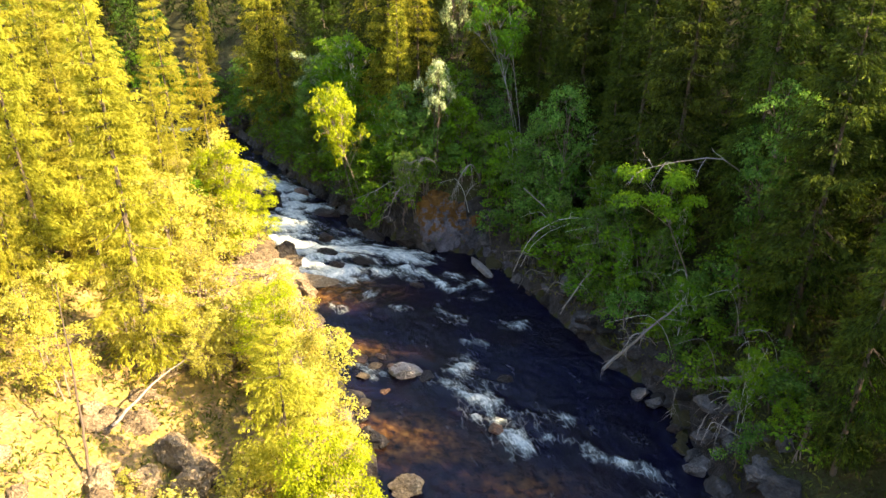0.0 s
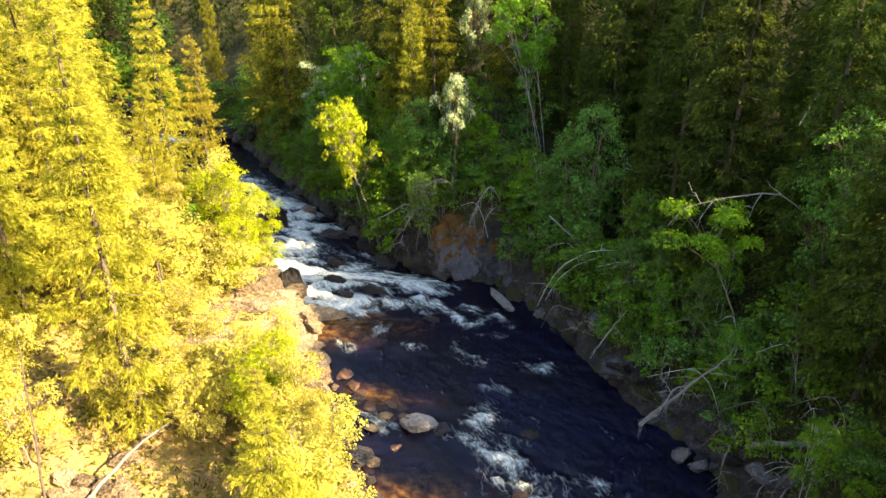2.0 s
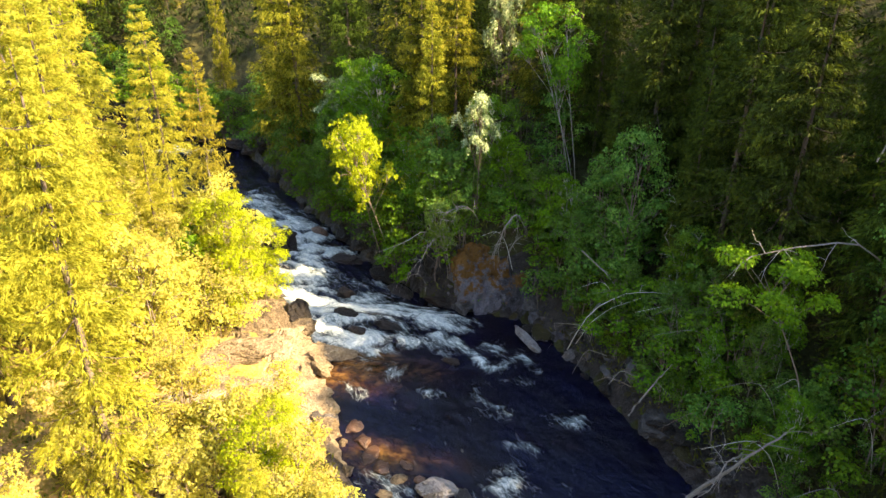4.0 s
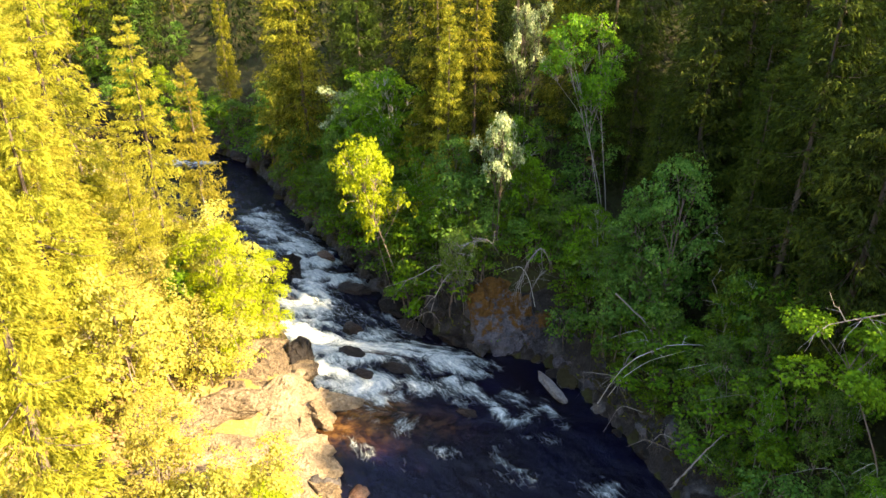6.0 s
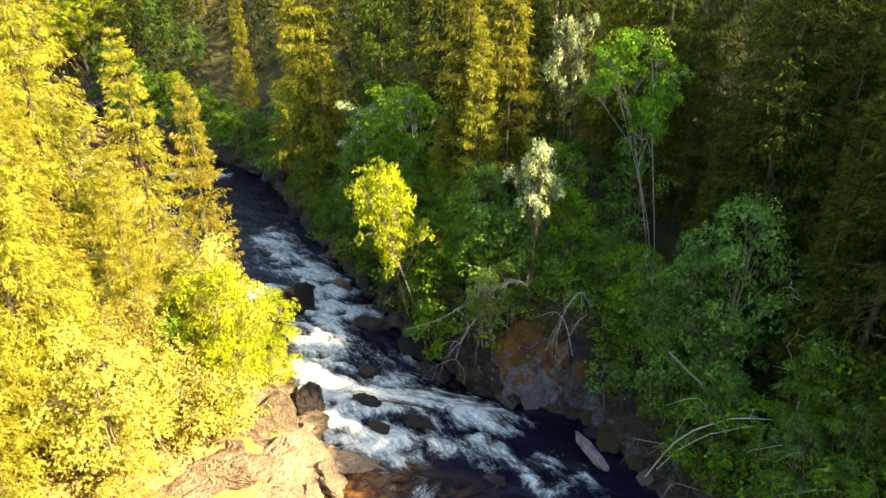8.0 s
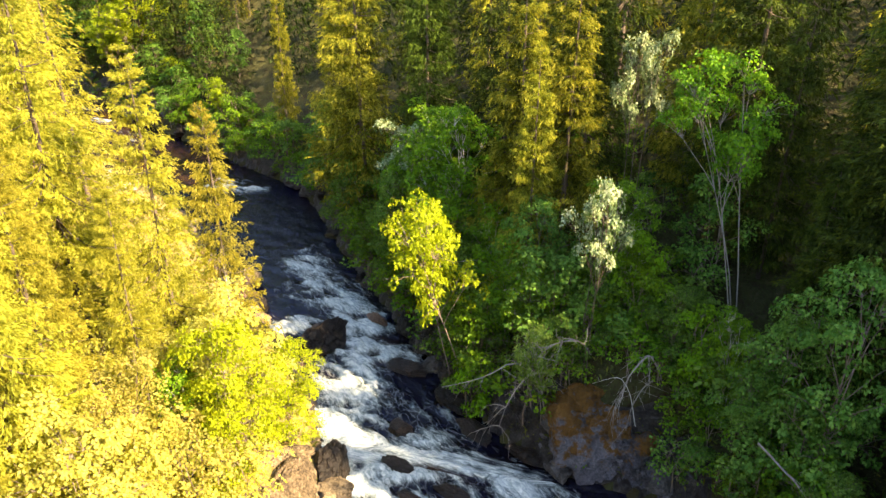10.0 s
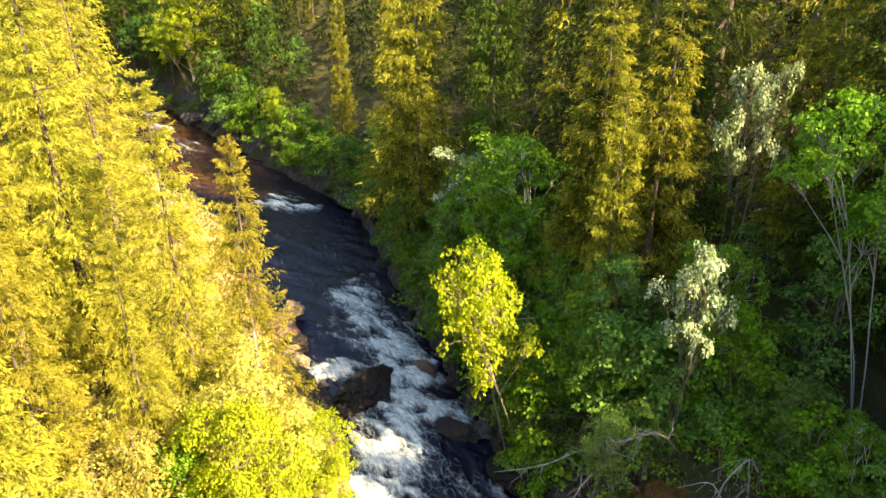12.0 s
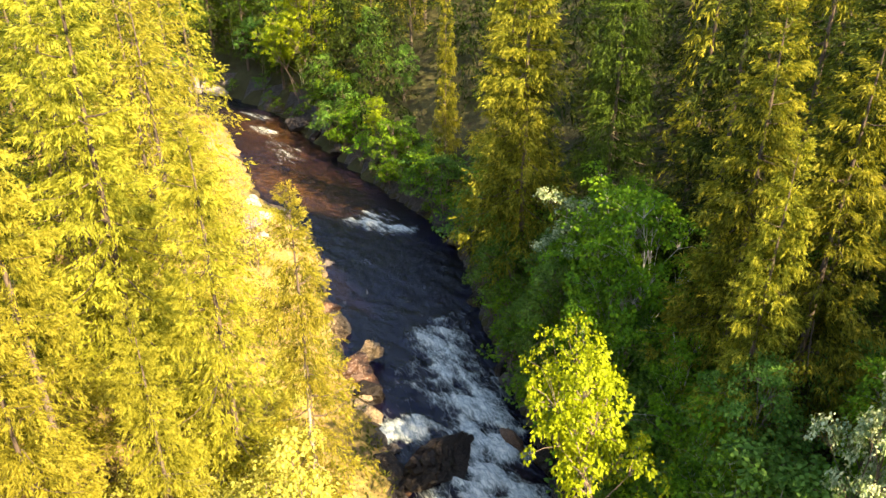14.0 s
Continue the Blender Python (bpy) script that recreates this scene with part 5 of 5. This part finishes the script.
# ---- fallen logs and bare branches ----
def log(points, thick, mat=DEADWOOD, twigs=0, seed=0, label="bare grey fallen trunk leaning over the bank", name="fallen_log", sides=8, twig_len=0.9):
    """A dead stem through the points, thinning to its end, with broken side twigs as parts."""
    rng = np.random.default_rng(seed)
    pts = np.array(points, float)
    t = np.linspace(0, 1, 14)
    k = np.linspace(0, 1, len(pts))
    line = np.stack([np.interp(t, k, pts[:, i]) for i in range(3)], 1)
    for _ in range(2):
        line[1:-1] = (line[:-2] + 2 * line[1:-1] + line[2:]) / 4
    line[1:-1] += rng.normal(0, thick * 0.25, (12, 3))
    ob = thing(name, label, "dead wood")
    part("stem", mesh_from(name, *tube(line, thick * (1 - 0.75 * t), sides), [mat], True), ob)
    for j in range(twigs):
        a = line[rng.integers(2, 13)]
        way = unit(rng.normal(size=3) + (0, 0, 0.2)) * rng.uniform(0.4, 1.0) * twig_len
        tt = np.linspace(0, 1, 6)[:, None]
        bow = a + way * tt + np.array([0, 0, -0.35]) * tt ** 2 * rng.uniform(0, 1) + rng.normal(0, 0.03, (6, 3)) * tt
        part("twig", mesh_from("twig", *tube(bow, np.linspace(thick * 0.28, thick * 0.06, 6), 4), [mat], True), ob)
    return ob


log([(7.2, 26.2, 0.7), (8.55, 26.0, 2.5), (10.0, 25.8, 4.4)], 0.085, twigs=8, seed=1, twig_len=1.2)
log([(5.75, 29.8, 1.4), (6.45, 29.8, 2.8), (7.1, 29.8, 3.9)], 0.045, twigs=4, seed=2)
log([(-11.2, 17.0, 3.2), (-11.7, 18.3, 5.4), (-12.6, 20.2, 8.4)], 0.055, BARK, 4, 5, "thin dead birch stem on the sunlit slope", "dead_birch")
log([(-11.3, 19.0, 3.5), (-10.4, 20.9, 4.0), (-9.6, 21.7, 4.3)], 0.065, DEADWOOD, 2, 6, "pale broken trunk lying on the sunlit slope")
log([(-12.5, 15.2, 3.6), (-10.0, 15.0, 3.4), (-8.5, 16.0, 3.0)], 0.10, DEADWOOD, 3, 7, "pale broken trunk lying on the sunlit slope")
log([(10.6, 24.2, 1.6), (12.0, 23.4, 2.2), (13.5, 22.6, 3.6)], 0.14, DEADWOOD, 9, 8, "grey uprooted trunk with tangled twigs", twig_len=1.4)
log([(-13.8, 40.4, 1.5), (-13.9, 40.7, 5.0), (-14.1, 41.0, 8.0)], 0.10, DEADWOOD, 6, 9, "bare pale stem among spruce boughs", "dead_tree")
for k in range(14):
    yy = rs.uniform(20, 46)
    xx = float(right_edge(yy)) + rs.uniform(0.6, 2.2)
    z = ground_at(xx, yy)
    log([(xx, yy, z), (xx - rs.uniform(0.4, 1.2), yy - rs.uniform(-0.3, 0.8), z + rs.uniform(0.3, 1.2)), (xx - rs.uniform(1.0, 2.2), yy - rs.uniform(-0.3, 1.2), max(0.2, z + rs.uniform(-0.8, 1.0)))],
        0.024, TWIG if k % 2 else DEADWOOD, 7, 20 + k, "bare tangled branches hanging over the river bank", "bare_branch", 5, 1.1)

for k in range(22):
    yy = rs.uniform(22, 52)
    xx = float(right_edge(yy)) + rs.uniform(1.2, 4.5)
    z = ground_at(xx, yy)
    out, rise = rs.uniform(0.6, 2.2), rs.uniform(1.6, 3.4)
    log([(xx, yy, z), (xx - 0.3 * out, yy - 0.1, z + 0.6 * rise), (xx - 0.7 * out, yy - 0.3, z + 0.95 * rise), (xx - 1.5 * out, yy - 0.6, z + 0.85 * rise)],
        0.019, PALE_BARK if k % 2 else DEADWOOD, 6, 60 + k, "thin bare stem arching out from the shaded bank", "bare_branch", 5, 0.9)

# twigs, bark and fallen leaves strewn over the open slope
TWIGLITTER = surface("dry_litter", [(0.25, (0.07, 0.045, 0.03)), (0.5, (0.14, 0.10, 0.06)), (0.8, (0.26, 0.20, 0.14))], 2.0, 9, 0.9, 0.3)
n = 6000
y = rg.uniform(11, 26, n)
x = left_edge(y) - 2.0 - 14 * rg.random(n)
gz, gd = land(x, y)
turn = rg.uniform(0, 6.28, n)
way = unit(np.stack([np.cos(turn), np.sin(turn), rg.normal(0.1, 0.15, n)], 1))
side = unit(np.cross(way, np.array([0, 0, 1.0]) + rg.normal(0, 0.3, (n, 3))))
length = rg.uniform(0.05, 0.22, n)
lv, lq = leaf_quads(np.stack([x, y, gz + 0.06], 1), way, side, length, length * rg.uniform(0.08, 0.5, n), 0 * length)
tagged(new("litter", mesh_from("litter", lv, lq, [TWIGLITTER])), "dry twigs bark and leaves strewn over the slope", "litter", "", "stuff")



def dead_bough(points, thick, forks, seed, reach=1.0, hang=0.5, mat=DEADWOOD, label="bare grey bough with forked twigs hanging over the bank"):
    """A dead bough: a bent stem, and along it forks that each split again into thin twigs."""
    rng = np.random.default_rng(seed)
    pts = np.array(points, float)
    t, k = np.linspace(0, 1, 10), np.linspace(0, 1, len(pts))
    line = np.stack([np.interp(t, k, pts[:, i]) for i in range(3)], 1)
    line[1:-1] = (line[:-2] + 2 * line[1:-1] + line[2:]) / 4
    line[1:-1] += rng.normal(0, thick * 0.5, (8, 3))
    ob = thing("dead_bough", label, "dead wood", None, "dead boughs")
    part("stem", mesh_from("bough", *tube(line, thick * (1 - 0.7 * t), 6), [mat], True), ob)
    run = unit(line[-1] - line[0])

    def twig(a, way, length, r):
        tt = np.linspace(0, 1, 5)[:, None]
        bow = a + unit(way) * length * tt - np.array([0, 0, hang * length]) * tt ** 2 + rng.normal(0, 0.035 * length, (5, 3)) * tt
        return bow, tube(bow, np.linspace(r, r * 0.35, 5), 4)

    for j in range(forks):
        a = line[rng.integers(2, 10)]
        bow, first = twig(a, run * 0.6 + rng.normal(0, 0.7, 3), reach * rng.uniform(0.5, 1.1), thick * 0.5)
        pieces = [first]
        for q in range(3):
            pieces.append(twig(bow[rng.integers(1, 5)], bow[-1] - bow[0] + rng.normal(0, 0.6, 3) * reach, reach * rng.uniform(0.25, 0.6), thick * 0.26)[1])
        part("fork", mesh_from("fork", *join(pieces), [mat], True), ob)
    return ob


dead_bough([(-1.6, 41.2, 3.6), (-2.4, 40.2, 4.2), (-3.0, 39.6, 3.5), (-3.3, 39.2, 2.5)], 0.040, 9, 1, 1.0, 0.7)
dead_bough([(2.2, 41.0, 4.4), (1.7, 40.2, 5.6), (1.0, 39.6, 5.0), (0.75, 39.0, 4.0)], 0.035, 9, 2, 1.0, 0.7)
dead_bough([(-2.4, 41.6, 3.6), (-3.2, 40.6, 4.3), (-4.0, 40.3, 3.75), (-5.6, 40.3, 3.1)], 0.032, 4, 3, 0.7, 0.1)
dead_bough([(-0.2, 41.2, 4.6), (-0.7, 40.2, 5.9), (-1.6, 39.8, 5.9), (-2.1, 39.6, 5.4)], 0.035, 10, 4, 0.8, 0.2)
ARCH = "thin pale birch stem bent over in an arch"
dead_bough([(3.9, 34.6, 1.2), (4.6, 34.1, 3.6), (5.8, 33.8, 4.65), (7.0, 33.7, 4.9), (8.4, 33.6, 4.7)], 0.026, 2, 5, 0.5, 0.1, PALE_BARK, ARCH)
dead_bough([(4.3, 34.8, 1.4), (4.7, 34.1, 3.0), (5.5, 33.9, 3.9), (6.7, 33.6, 4.6)], 0.018, 1, 6, 0.5, 0.1, PALE_BARK, ARCH)
dead_bough([(4.4, 36.2, 5.5), (5.5, 35.6, 4.7), (6.2, 35.2, 3.8), (6.4, 35.0, 2.4)], 0.034, 3, 7, 0.7, 0.1)
dead_bough([(11.6, 36.0, 5.6), (10.2, 36.0, 7.7), (9.3, 36.0, 8.1), (8.3, 36.0, 7.9)], 0.032, 5, 8, 0.8, 0.3, PALE_BARK)
dead_bough([(8.5, 34.6, 4.0), (8.3, 34.5, 5.3), (8.0, 34.5, 6.1), (7.5, 34.5, 7.1)], 0.045, 3, 9, 0.7, 0.0)
dead_bough([(5.6, 35.4, 1.4), (4.5, 35.4, 2.1), (3.4, 35.9, 1.8)], 0.026, 7, 10, 0.9, 0.4)
dead_bough([(13.4, 27.9, 8.6), (11.5, 27.7, 10.2), (9.5, 27.6, 10.0), (8.2, 27.5, 9.7)], 0.040, 6, 11, 0.9, 0.2)
dead_bough([(13.0, 30.6, 11.8), (13.8, 31.0, 13.4), (14.2, 31.0, 13.2), (15.0, 31.0, 12.2)], 0.035, 4, 12, 0.7, 0.2)
dead_bough([(12.9, 22.9, 2.6), (12.1, 22.4, 2.6), (11.2, 22.2, 2.0), (10.5, 22.4, 1.2)], 0.050, 11, 13, 1.1, 0.5)
dead_bough([(8.9, 26.6, 2.4), (8.2, 26.0, 2.6), (7.6, 25.5, 1.8)], 0.035, 7, 14, 0.9, 0.4)

for k, (xx, yy, zz) in enumerate(((-1.5, 41.4, 3.6), (1.7, 40.5, 3.7), (-3.1, 43.0, 3.0), (5.2, 35.8, 2.6), (9.9, 24.0, 1.6), (10.8, 21.6, 1.4), (-6.2, 46.9, 2.4))):
    log([(xx + 0.5, yy + 0.5, zz + 0.3), (xx, yy, zz + 0.2), (xx - 0.4, yy - 0.5, zz - 0.4), (xx - 0.5, yy - 0.8, zz - 1.2)], 0.035, DEADWOOD, 13, 90 + k,
        "tangle of pale bare roots hanging from the bank", "root_tangle", 5, 1.3)
